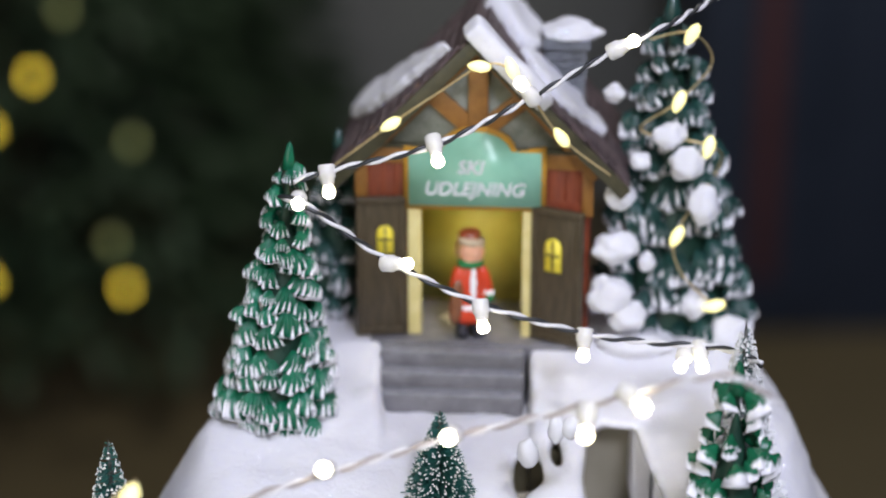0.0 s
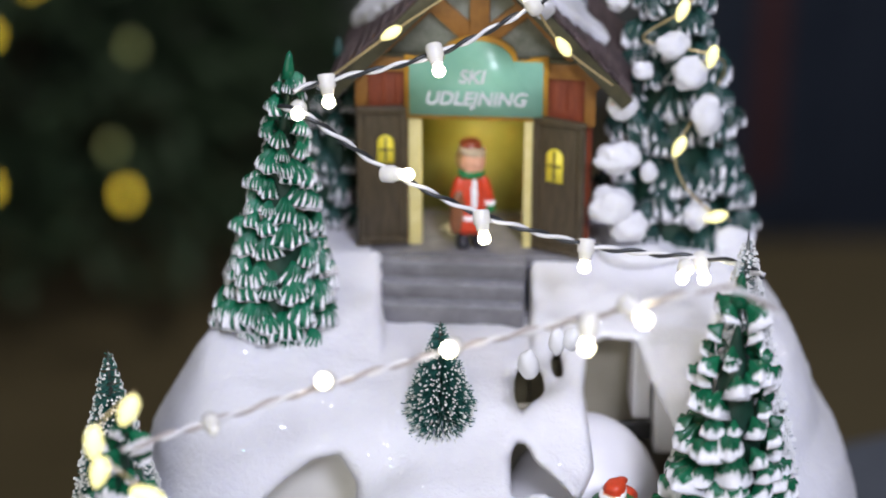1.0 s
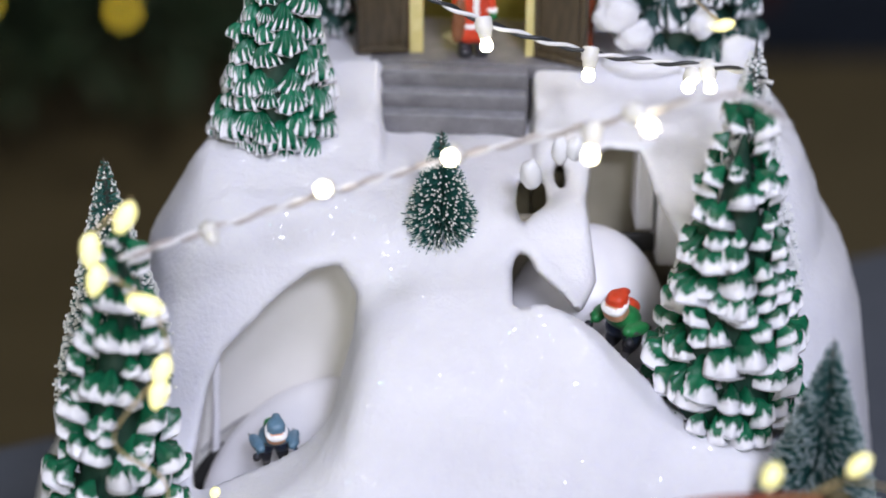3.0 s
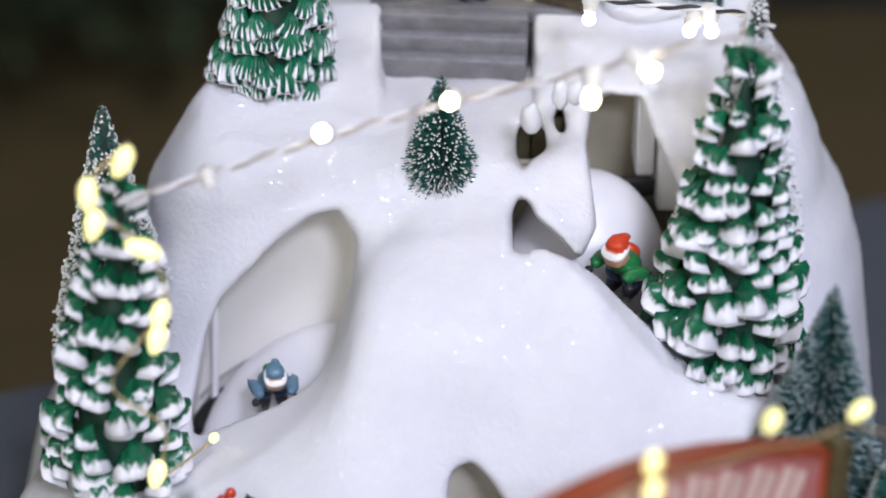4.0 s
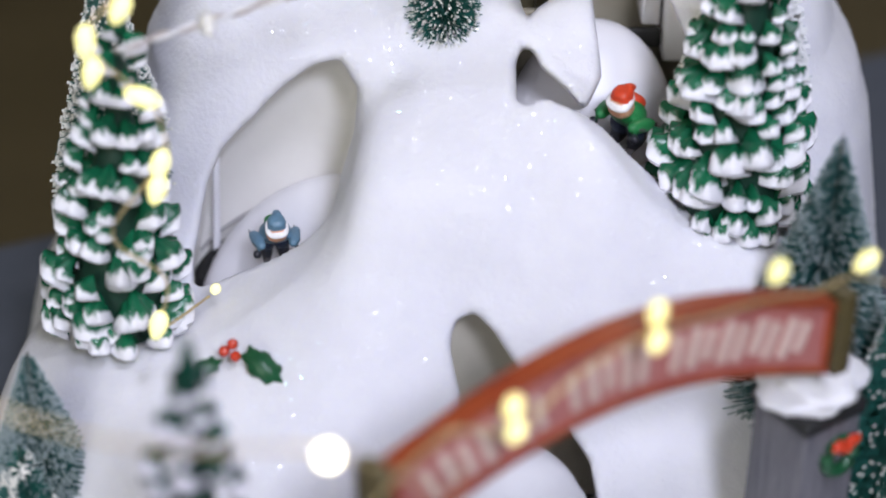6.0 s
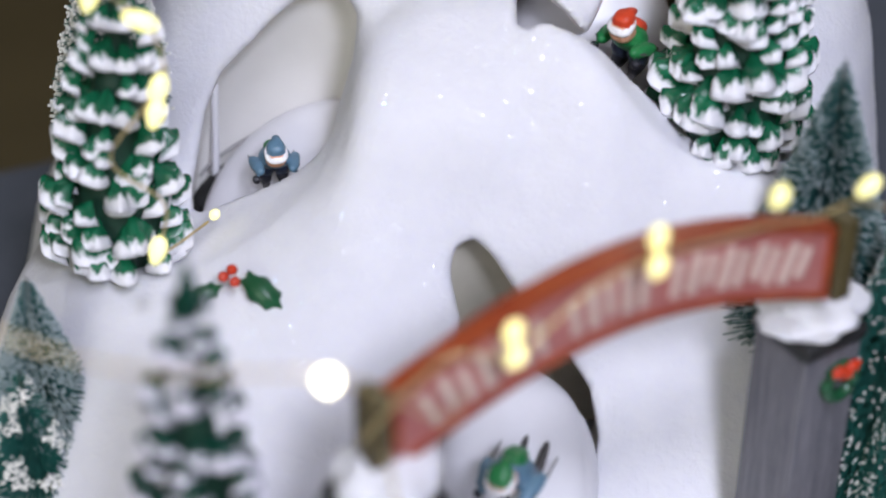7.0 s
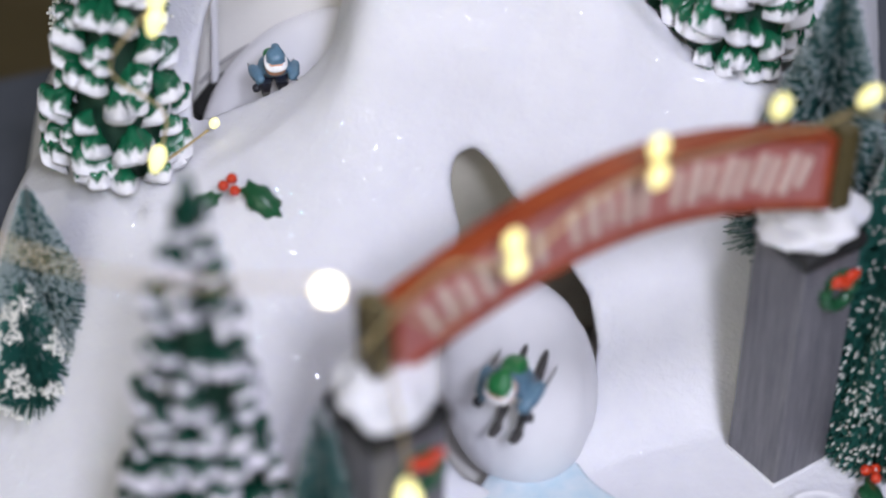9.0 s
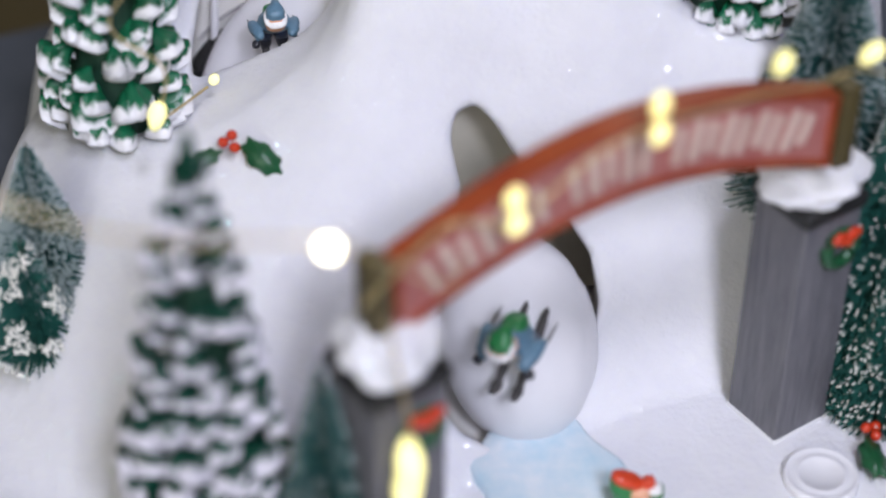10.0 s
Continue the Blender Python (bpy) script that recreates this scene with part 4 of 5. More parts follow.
def figurine(name, pieces, m, label, cell=0.42):
    """A small painted figure as one plain skin. pieces: colour, centre, size and turns of rounded lumps, in millimetres."""
    colours = list(dict.fromkeys(c for c, *_ in pieces))
    reach = np.array([[np.array(at) - max(size) / 2 - 1.5, np.array(at) + max(size) / 2 + 1.5] for _, at, size, _ in pieces])
    lo, hi = reach[:, 0].min(0), reach[:, 1].max(0)
    grid = np.stack(np.meshgrid(*(np.arange(a, b, cell) for a, b in zip(lo, hi)), indexing="ij"), -1).astype(np.float32)
    near = []
    for _, at, size, turn in pieces:
        back = np.array(pose(*at, *turn).inverted())
        c = np.abs((grid @ back[:3, :3].T.astype(np.float32) + back[:3, 3].astype(np.float32)) * (2 / np.array(size, np.float32)))
        near.append(((c ** 2.5).sum(-1) ** 0.4 - 1) * min(size) / 2)
    skin = near[0]
    for d in near[1:]:
        skin = smin(skin, d, 0.5)
    owner = np.argmin(np.stack(near), 0)
    vs, fs = surface_nets(skin.astype(np.float32), lo, cell)
    at = np.clip(((vs[fs].mean(1) - lo) / cell).round().astype(int), 0, np.array(owner.shape) - 1)
    slot = [colours.index(pieces[k][0]) for k in owner[tuple(at.T)]]
    ob = part(name, ((vs / 1000).tolist(), fs.tolist()), [PAINT[c] for c in colours])
    ob.data.polygons.foreach_set("material_index", slot)
    ob.matrix_basis = m
    return tagged(ob, label, "figurine")


Z3 = (0, 0, 0)
figurine("figurine", [("dark", (-2.9, -0.8, 2), (5.2, 8, 4.5), Z3), ("dark", (3.0, -0.8, 2), (5.2, 8, 4.5), Z3), ("dark", (-2.6, 0, 5), (4.6, 5, 7), Z3), ("dark", (2.6, 0, 5), (4.6, 5, 7), Z3),
                      ("red", (0, 0, 9.5), (12.4, 10, 9), Z3), ("red", (0, 0, 14), (10.6, 9, 14), Z3), ("white", (0.4, -0.8, 12.2), (9.4, 8.6, 2.2), Z3), ("red", (0, 0, 21.5), (10, 8.4, 14), Z3),
                      ("white", (0.6, -3.8, 20), (2.0, 1.8, 15), Z3), ("red", (-5.2, -0.5, 22), (3.8, 5, 11), (0, 12, 0)), ("red", (5.6, -0.8, 22), (3.8, 5, 11), (0, -16, 0)),
                      ("white", (6.8, -1.6, 17.2), (3.8, 4.6, 2.2), Z3), ("green", (6.9, -2.0, 15.2), (3.2, 3.6, 3.2), Z3), ("brown", (-5.6, -3.2, 14), (4.6, 3.4, 16), (0, 5, 0)), ("green", (-5.0, -3.0, 17.0), (3.2, 3.4, 2.6), Z3),
                      ("green", (0, -0.6, 28.6), (9.6, 8.2, 3.8), Z3), ("skin", (0.5, -0.9, 33.2), (9.0, 8.4, 9.4), Z3), ("skin", (1.4, -4.8, 32.8), (1.8, 1.8, 1.8), Z3), ("hair", (-1.8, 0.8, 33), (7.2, 7.6, 8.4), Z3),
                      ("fur", (0.3, -0.6, 37.0), (10.0, 9.2, 3.4), (0, 8, 0)), ("rust", (0, 0.4, 39.0), (7.6, 7.6, 3.6), Z3)],
         hut.matrix_basis @ pose(-0.0012, -0.0015, -0.0004, 0, 0, 14), "painted figurine in a red coat standing in the doorway")


def skier(at, turn, coat, other, hat, label, scale=1.0, lean=40):
    p = [("grey", (-3.0, 0, 0.5), (3.0, 26, 1.0), Z3), ("grey", (3.0, 0, 0.5), (3.0, 26, 1.0), Z3), ("grey", (-3.0, -13, 1.4), (3.0, 5, 1.0), (-30, 0, 0)), ("grey", (3.0, -13, 1.4), (3.0, 5, 1.0), (-30, 0, 0)),
         ("dark", (-3, 0.5, 2.6), (4.6, 7.5, 5), Z3), ("dark", (3, 0.5, 2.6), (4.6, 7.5, 5), Z3), ("navy", (-2.8, 0.5, 6.5), (5.6, 6.5, 9.5), (25, 0, 0)), ("navy", (2.8, 0.5, 6.5), (5.6, 6.5, 9.5), (25, 0, 0)),
         (coat, (0, -0.5, 12.5), (11, 8, 12), (lean, 0, 0)), (other, (0, 3.0, 14.6), (6.5, 4.5, 8), (lean, 0, 0)), (coat, (-6.5, -3.5, 12.5), (4, 11, 4), (-18, 0, 14)), (coat, (6.5, -3.5, 12.5), (4, 11, 4), (-18, 0, -14)),
         ("dark", (-7.2, -8.5, 11), (2.8, 2.8, 2.8), Z3), ("dark", (7.2, -8.5, 11), (2.8, 2.8, 2.8), Z3), ("skin", (0, -5.0, 18.5), (7.5, 7.2, 7.5), Z3), ("white", (0, -5.6, 20.6), (8.2, 8, 2.4), (18, 0, 0)),
         (hat, (0, -4.4, 22.2), (6.2, 6.2, 4.6), Z3), (hat, (0.5, -1.2, 23.0), (3, 5, 2.2), (-30, 0, 0)), ("grey", (-8, 1, 9), (0.9, 0.9, 19), (58, 0, 0)), ("grey", (8, 1, 9), (0.9, 0.9, 19), (58, 0, 0))]
    return figurine("skier_figurine", p, Matrix.Translation(at) @ turn @ Matrix.Diagonal((scale, scale, scale, 1)), label)
# ---- the skiers' moving track, seen in the caves ----
SEAM = mottled("grey_seam", (0.34, 0.33, 0.33), (0.42, 0.41, 0.41), 200.0, rough=0.6, bump=0.0)
DULL_WOOD = mottled("dull_brown_boards", (0.10, 0.085, 0.045), (0.15, 0.13, 0.075), 200.0, rough=0.6, bump=0.3)
BLACK = mottled("black_gap", (0.010, 0.010, 0.010), (0.016, 0.016, 0.016), 200.0, rough=0.6)


def smooth_lump(name, at, axes, label, groove=None):
    """A smooth white end of the track: an ellipsoid on three half axes, with a fine seam round it."""
    bm = bmesh.new()
    bmesh.ops.create_uvsphere(bm, u_segments=64, v_segments=48, radius=1.0)
    for vert in bm.verts:
        c = vert.co.copy()
        if groove is not None and abs(c.x - groove) < 0.035:
            c *= 0.985
        vert.co = Vector(at) + sum((Vector(a) * o for a, o in zip(axes, c)), Vector())
    bmesh.ops.recalc_face_normals(bm, faces=bm.faces)
    return part(name, bm, PLAIN_WHITE, mountain, label)


smooth_lump("track", (0.0235, -0.0645, 0.0210), ((0.0245, 0, 0.002), (-0.003, 0.0210, 0.0255), (0, -0.020, 0.018)), "smooth white turning end of the track", 0.80)
smooth_lump("track", (-0.0325, 0.0420, 0.0245), ((0.0550, 0, 0.0), (0.0, 0.010, 0.061), (0, -0.022, 0.004)), "smooth white track inside the cave")
smooth_lump("track", (0.0490, 0.0600, 0.0995), ((0.0285, 0, 0.0), (0.0, 0.012, 0.036), (0, -0.022, 0.008)), "smooth white track inside the cave")
part("slot", box_bm(0.0608, 0.0730, 0.0765, 0.0790, 0.1220, 0.1290, bevel=0.001), BLACK, mountain, "black slot in the cave's wall")
part("inner_column", box_bm(0.0662, 0.0727, 0.0800, 0.098, 0.1285, 0.165, bevel=0.0015), PLAIN_WHITE, mountain, "white inner column")
part("inner_column", box_bm(0.0736, 0.0870, 0.0760, 0.098, 0.1165, 0.150, bevel=0.002), PLAIN_WHITE, mountain, "white inner column")
for i in range(5):
    part("inner_board", box_bm(0.0190 + 0.0056 * i, 0.0243 + 0.0056 * i, 0.0820, 0.0860, 0.120, 0.150, bevel=0.0008), DULL_WOOD, mountain, "brown board inside the cave")
part("seam", tube(spline([(-0.0860, 0.0556, 0.0522), (-0.0798, 0.0556, 0.0592), (-0.0707, 0.0556, 0.0661), (-0.0598, 0.0556, 0.0716), (-0.0481, 0.0556, 0.0770), (-0.0300, 0.0556, 0.0855)]), 0.0007, 6), SEAM, mountain, "fine seam on the cave's wall")
part("inner_post", tube([(-0.0785, 0.0540, 0.092), (-0.0795, 0.0536, 0.070), (-0.0805, 0.0528, 0.050), (-0.0806, 0.0526, 0.046)], [0.0013, 0.0013, 0.0016, 0.0009], 10), PLAIN_WHITE, mountain, "white inner post")
# black tube added as the shade in the gap beside the track
part("gap", tube(spline([(-0.0905, 0.0520, 0.0300), (-0.0848, 0.0528, 0.0440), (-0.0776, 0.0536, 0.0535), (-0.0670, 0.0545, 0.0635)]), [0.0042] * 12 + [0.0038] * 12 + [0.0032 - 0.00022 * i for i in range(13)], 10), BLACK, mountain, "black tube for the shade in the gap beside the track")

skier((0.0590, 0.0330, 0.1100), pose(0, 0, 0, 10, 6, -35), "green", "red", "red", "painted skier figurine in green with red backpack, in the cave", 1.08)
skier((-0.0575, 0.0280, 0.0690), pose(0, 0, 0, 18, 0, 12), "blue", "green", "blue", "painted skier figurine in blue with green gloves, in the cave", 0.95)
skier((0.0235, -0.0880, 0.0385), pose(0, 0, 0, 35, 0, -24), "blue", "green", "green", "painted skier figurine on the white turning track", 1.12)

# boards added in the openings; their olive and beige stand for warm shade
SHADE_OLIVE = mottled("cave_shade_olive", (0.27, 0.245, 0.18), (0.33, 0.30, 0.23), 30.0, rough=0.5, bump=0.1)
BEIGE = mottled("mouth_shade_beige", (0.52, 0.49, 0.40), (0.60, 0.57, 0.48), 30.0, rough=0.5, bump=0.1)
part("inner_back", box_bm(0.040, 0.092, 0.0970, 0.0995, 0.085, 0.168, bevel=0.001), SHADE_OLIVE, mountain, "added inner wall of the cave, shade in its olive colour")
part("inner_back", box_bm(-0.006, 0.052, -0.0120, -0.0090, -0.002, 0.088, bevel=0.001), BEIGE, mountain, "added inner wall behind the track, shade in its beige colour")

part("inner_back", box_bm(0.012, 0.042, 0.0640, 0.0670, 0.090, 0.142, bevel=0.001), SHADE_OLIVE, mountain, "added inner wall beside the track, shade in its olive colour")

# icicles and lumps by the cave
ICE = mottled("milky_snow", (0.78, 0.78, 0.80), (0.84, 0.84, 0.86), 60.0, rough=0.25, bump=0.2)
for at, size, seed in (((0.0275, 0.036, 0.1710), (7, 7, 11), 61), ((0.0365, 0.037, 0.1790), (5, 5, 12), 62), ((0.0415, 0.036, 0.1800), (6, 6, 9), 63)):
    part("snow_knob", blob(size, seed, 0.8, 0.2), ICE, mountain, "milky lump of snow").location = at
for at, size, seed in (((0.0795, 0.122, 0.2525), (13, 9, 11), 65), ((0.0856, 0.120, 0.2430), (14, 9, 15), 71), ((0.0930, 0.123, 0.2265), (12, 9, 17), 66), ((0.0608, 0.135, 0.2645), (9, 9, 8), 72), ((0.0625, 0.118, 0.2318), (12, 10, 12), 67),
                       ((0.0612, 0.116, 0.2128), (18, 12, 14), 68), ((0.0592, 0.114, 0.1955), (18, 12, 17), 69), ((0.0660, 0.114, 0.1880), (15, 11, 14), 70), ((0.0910, 0.122, 0.1890), (11, 9, 14), 73), ((0.0700, 0.114, 0.1765), (30, 14, 10), 74),
                       ((0.1040, 0.122, 0.1760), (17, 12, 20), 75), ((0.0890, 0.116, 0.1740), (20, 12, 9), 76), ((0.0730, 0.121, 0.2060), (7, 7, 9), 77), ((0.0700, 0.126, 0.2420), (8, 7, 8), 78)):
    ob = tagged(part("snow_clump", blob([0.88 * c for c in size], seed, 0.9, 0.28, 4), SNOW), "clump of glittering snow caught on the fir", "snow", "snow clumps by the fir")
    ob.location = at

# ---- the arch at the foot of the slope ----
PILLAR = mottled("grey_weathered_wood", (0.085, 0.085, 0.10), (0.17, 0.165, 0.18), 120.0, rough=0.5, bump=0.5, bump_scale=500.0, stretch=(4, 4, 0.35))
ARCH_RED = mottled("red_arch_paint", (0.34, 0.095, 0.085), (0.44, 0.18, 0.16), 120.0, rough=0.4, bump=0.2)
ARCH_RIM = mottled("orange_red_rim", (0.24, 0.035, 0.012), (0.33, 0.07, 0.02), 120.0, rough=0.4, bump=0.2)
ARCH_END = mottled("olive_brown_end", (0.055, 0.042, 0.014), (0.10, 0.075, 0.026), 200.0, rough=0.5)
FADED = mottled("faded_letter", (0.58, 0.44, 0.38), (0.66, 0.52, 0.46), 300.0, rough=0.5, bump=0.0)
HOLLY = mottled("holly_green", (0.008, 0.060, 0.022), (0.015, 0.10, 0.04), 300.0, rough=0.3, bump=0.2)
BERRY = mottled("berry_red", (0.50, 0.030, 0.012), (0.58, 0.06, 0.02), 300.0, rough=0.2, bump=0.0)
gate = thing("welcome_arch", (0, 0, 0), "red arch sign on two grey wooden pillars with snow caps", "arch")
A, B = Vector((-0.0140, -0.1560, 0.0)), Vector((0.1030, -0.0900, 0.0))
run = (B - A).normalized()
across_dir = Vector((run.y, -run.x, 0))


def pillar(at, height, turn, cap_size=(37, 33, 19)):
    p = part("pillar", box_bm(-0.0108, 0.0108, -0.0108, 0.0108, -0.004, height, bevel=0.0008), PILLAR, gate, "grey weathered wooden pillar")
    p.matrix_basis = pose(at[0], at[1], 0, 0, 0, turn)
    part("foot", box_bm(-0.0113, 0.0113, -0.0113, 0.0113, -0.003, 0.0014, bevel=0.0005), SNOW, p)
    part("cornice", box_bm(-0.0120, 0.0120, -0.0120, 0.0120, height - 0.005, height, bevel=0.0012), BLACK, p, "dark pillar top")
    cap = part("snow_cap", blob(cap_size, round(at[0] * 1000) + 5, 0.55, 0.36, 4), SNOW, p, "cap of snow")
    cap.matrix_basis = pose(0, 0, height + 0.0035)
    wreath = part("wreath", tube([(0.0052 * math.cos(a), 0.0, 0.0052 * math.sin(a)) for a in [2 * math.pi * i / 20 for i in range(20)]] + [(0.0052, 0, 0.0001)], 0.0021, 8), HOLLY, p, "green wreath with red bow")
    wreath.matrix_basis = pose(0.003, -0.0118, height - 0.017)
    for sx in (-0.0030, 0.0026, 0.0):
        bow = part("bow", blob((5.5, 3.2, 4.0), 71 + round(sx * 1e4), 1.0, 0.2), BERRY, wreath, "red bow")
        bow.matrix_basis = pose(sx, -0.002, 0.0058 if sx else 0.0042)
    return p


pillar((0.1050, -0.0740), 0.0900, 35, (34, 30, 14))
pillar((-0.0143, -0.1585), 0.0985, 35, (28, 26, 15))
NB = 26
bend = []
for i in range(NB + 1):
    s = i / NB
    p = A.lerp(B, s)
    z = 0.1170 + 0.0055 * s + 0.0167 * math.sin(math.pi * s)
    bend.append((p, z))


def arch_strip(lo, hi, near, far):
    bm = bmesh.new()
    rings = []
    for p, z in bend:
        rings.append([bm.verts.new(p + across_dir * d + Vector((0, 0, z + h))) for h, d in ((lo, near), (hi, near), (hi, far), (lo, far))])
    for a, b in zip(rings, rings[1:]):
        for k in range(4):
            bm.faces.new((a[k], a[(k + 1) % 4], b[(k + 1) % 4], b[k]))
    bm.faces.new(rings[0])
    bm.faces.new(rings[-1][::-1])
    bmesh.ops.recalc_face_normals(bm, faces=bm.faces)
    return bm


board = part("board", arch_strip(-0.0098, 0.0098, 0.0025, -0.0025), ARCH_RED, gate, "red arched board", smooth=False)
part("rim", arch_strip(0.0099, 0.0118, 0.0036, -0.0036), ARCH_RIM, gate, "orange-red rim", smooth=False)
part("rim", arch_strip(-0.0118, -0.0099, 0.0036, -0.0036), ARCH_RIM, gate, "orange-red rim", smooth=False)
for s, (p, z) in ((0, bend[0]), (1, bend[-1])):
    e = part("end_block", box_bm(-0.0030, 0.0030, -0.0046, 0.0046, -0.0132, 0.0132, bevel=0.001), ARCH_END, gate, "olive-brown end block")
    e.matrix_basis = pose(p.x + run.x * (0.004 if s else -0.004), p.y + run.y * (0.004 if s else -0.004), z, 0, 0, math.degrees(math.atan2(run.y, run.x)))
for i, off in ((0, 0.0012), (-1, -0.0012)):
    p, z = bend[i]
    e = part("rim", box_bm(-0.0011, 0.0011, -0.0036, 0.0036, -0.0098, 0.0098, bevel=0.0004), ARCH_RIM, gate, "orange-red rim")
    e.matrix_basis = pose(p.x + run.x * off, p.y + run.y * off, z, 0, 0, math.degrees(math.atan2(run.y, run.x)))
# the lettering cannot be read: plain bars
for i in range(2, NB - 1):
    if i in (9, 15):
        continue
    p, z = bend[i]
    q, w = bend[i + 1]
    b = part("letter_bar", box_bm(-0.0012, 0.0012 + 0.0006 * (i % 2), -0.0006, 0.0006, -0.0062 if i % 3 else -0.0045, 0.0062 if i % 2 else 0.0050, bevel=0.0003), FADED, board, "faded letter bar")
    b.matrix_basis = Matrix.Translation(p + across_dir * 0.0030 + Vector((0, 0, z))) @ pose(0, 0, 0, 0, -math.degrees(math.atan2(w - z, (q - p).length)), math.degrees(math.atan2(run.y, run.x)))

# ---- small things on the ground ----


def holly_leaf(m, parent, size=8.0):
    bm = bmesh.new()
    n = 26
    rim = []
    for i in range(n):
        a = 2 * math.pi * i / n
        r = 1 - 0.30 * abs(math.sin(3.5 * a)) ** 0.7
        rim.append((math.cos(a) * r * size / 1000, 0.55 * math.sin(a) * r * size / 1000))
    top = [bm.verts.new((x, y, 0.0012 - 60 * y * y + 0.0002)) for x, y in rim]
    low = [bm.verts.new((x, y, -0.0004 - 60 * y * y)) for x, y in rim]
    ct, cl = bm.verts.new((0, 0, 0.0016)), bm.verts.new((0, 0, -0.0006))
    for i in range(n):
        j = (i + 1) % n
        bm.faces.new((top[i], top[j], ct))
        bm.faces.new((low[j], low[i], cl))
        bm.faces.new((top[j], top[i], low[i], low[j]))
    ob = part("leaf", bm, HOLLY, parent, "glossy green holly leaf")
    ob.matrix_basis = m


def holly(at, turn, flip=1):
    h = thing("holly_sprig", at, "holly sprig with green leaves and red berries on snow", "holly", "holly sprigs")
    h.matrix_basis = Matrix.Translation(at) @ turn
    holly_leaf(pose(0.0078 * flip, -0.0014, 0.001, 0, 0, -40 * flip), h, 9.2)
    holly_leaf(pose(-0.0095 * flip, -0.002, 0.001, 0, 0, 25 * flip), h, 6.0)
    for x, y in ((-0.004, 0.003), (-0.0015, 0.0052), (-0.0005, 0.0015)):
        part("berry", lathe([(0, -0.0018), (0.0013, -0.0013), (0.0018, 0), (0.0013, 0.0013), (0, 0.0018)], 12), BERRY, h, "red berry").location = (x * flip, y, 0.002)


holly((-0.0632, -0.0430, 0.0760), pose(0, 0, 0, 42, 0, 0))
holly((0.1335, -0.0920, 0.0040), pose(0, 0, 0, 10, 0, 60), -1)
disc = tagged(part("round_stand", lathe([(0, 0.0022), (0.0068, 0.0022), (0.0072, 0.0027), (0.0078, 0.0022), (0.0103, 0.0022), (0.0108, 0.0028), (0.0113, 0.0024), (0.0115, -0.002), (0, -0.002)], 48), PLAIN_WHITE), "flat round white stand on the snow", "stand")
disc.location = (0.1146, -0.1045, 0.0008)
POND = mottled("pale_blue_ice", (0.48, 0.66, 0.76), (0.74, 0.78, 0.82), 45.0, rough=0.18, bump=0.15, bump_scale=120.0)
shore = [(0.0300 + (0.0215 + 0.0030 * math.sin(3 * a + 1) + 0.0018 * math.sin(7 * a)) * math.cos(a), -0.1080 + (0.0300 + 0.0028 * math.sin(2 * a) + 0.0016 * math.sin(5 * a + 2)) * math.sin(a)) for a in [2 * math.pi * i / 72 for i in range(72)]]
bm = bmesh.new()
rings = []
for grow, z in ((1.03, -0.003), (1.0, 0.0022), (0.94, 0.0030), (0.55, 0.0027), (0.2, 0.0028)):
    rings.append([bm.verts.new((0.0300 + (x - 0.0300) * grow, -0.108 + (y + 0.108) * grow, z + 0.0005 * noise.noise(Vector((x * 90, y * 90, grow * 5))))) for x, y in shore])
for a, b in zip(rings, rings[1:]):
    for i in range(72):
        bm.faces.new((a[i], a[(i + 1) % 72], b[(i + 1) % 72], b[i]))
bm.faces.new(rings[-1])
bmesh.ops.recalc_face_normals(bm, faces=bm.faces)
pond = tagged(part("frozen_pond", bm, POND), "frozen pond of pale blue ice before the track", "pond")
figurine("figurine", [("green", (0, 0, 6), (11, 9, 12), Z3), ("green", (-3, 0, 11), (8, 8, 7), Z3), ("red", (-2, -1, 14), (10, 6, 3.5), (0, 20, 0)), ("red", (4.5, -1, 13), (4, 4, 4), Z3), ("white", (6, -1, 10.5), (5, 5, 4), Z3), ("green", (7, 0, 8), (5, 5, 7), Z3), ("skin", (2, -2, 9.5), (6, 6, 5), Z3)],
         pose(0.0560, -0.1180, 0.001), "small painted figurine in green and red on the ice")
# ---- strings of lights ----
WIRE_BLACK = mottled("dark_wire", (0.014, 0.016, 0.02), (0.025, 0.027, 0.03), 300.0, rough=0.4, bump=0.0)
WIRE_BEIGE = mottled("beige_wire", (0.36, 0.31, 0.29), (0.44, 0.39, 0.36), 300.0, rough=0.4, bump=0.0)
WIRE_WHITE = mottled("white_wire", (0.70, 0.69, 0.70), (0.76, 0.75, 0.76), 300.0, rough=0.4, bump=0.0)
SOCKET = mottled("milky_socket", (0.74, 0.72, 0.68), (0.82, 0.80, 0.76), 300.0, rough=0.25, bump=0.05)
SOCKET.node_tree.nodes["Principled BSDF"].inputs["Subsurface Weight"].default_value = 0.5
SOCKET.node_tree.nodes["Principled BSDF"].inputs["Subsurface Radius"].default_value = (0.004, 0.004, 0.003)
LED_WHITE = glow("warm_white_led", (1.0, 0.90, 0.62), 14.0)
LED_YELLOW = glow("yellow_led", (1.0, 0.92, 0.42), 1.0)
COPPER = mottled("thin_brass_wire", (0.55, 0.42, 0.20), (0.65, 0.52, 0.28), 500.0, rough=0.35, metal=0.6, bump=0.0)


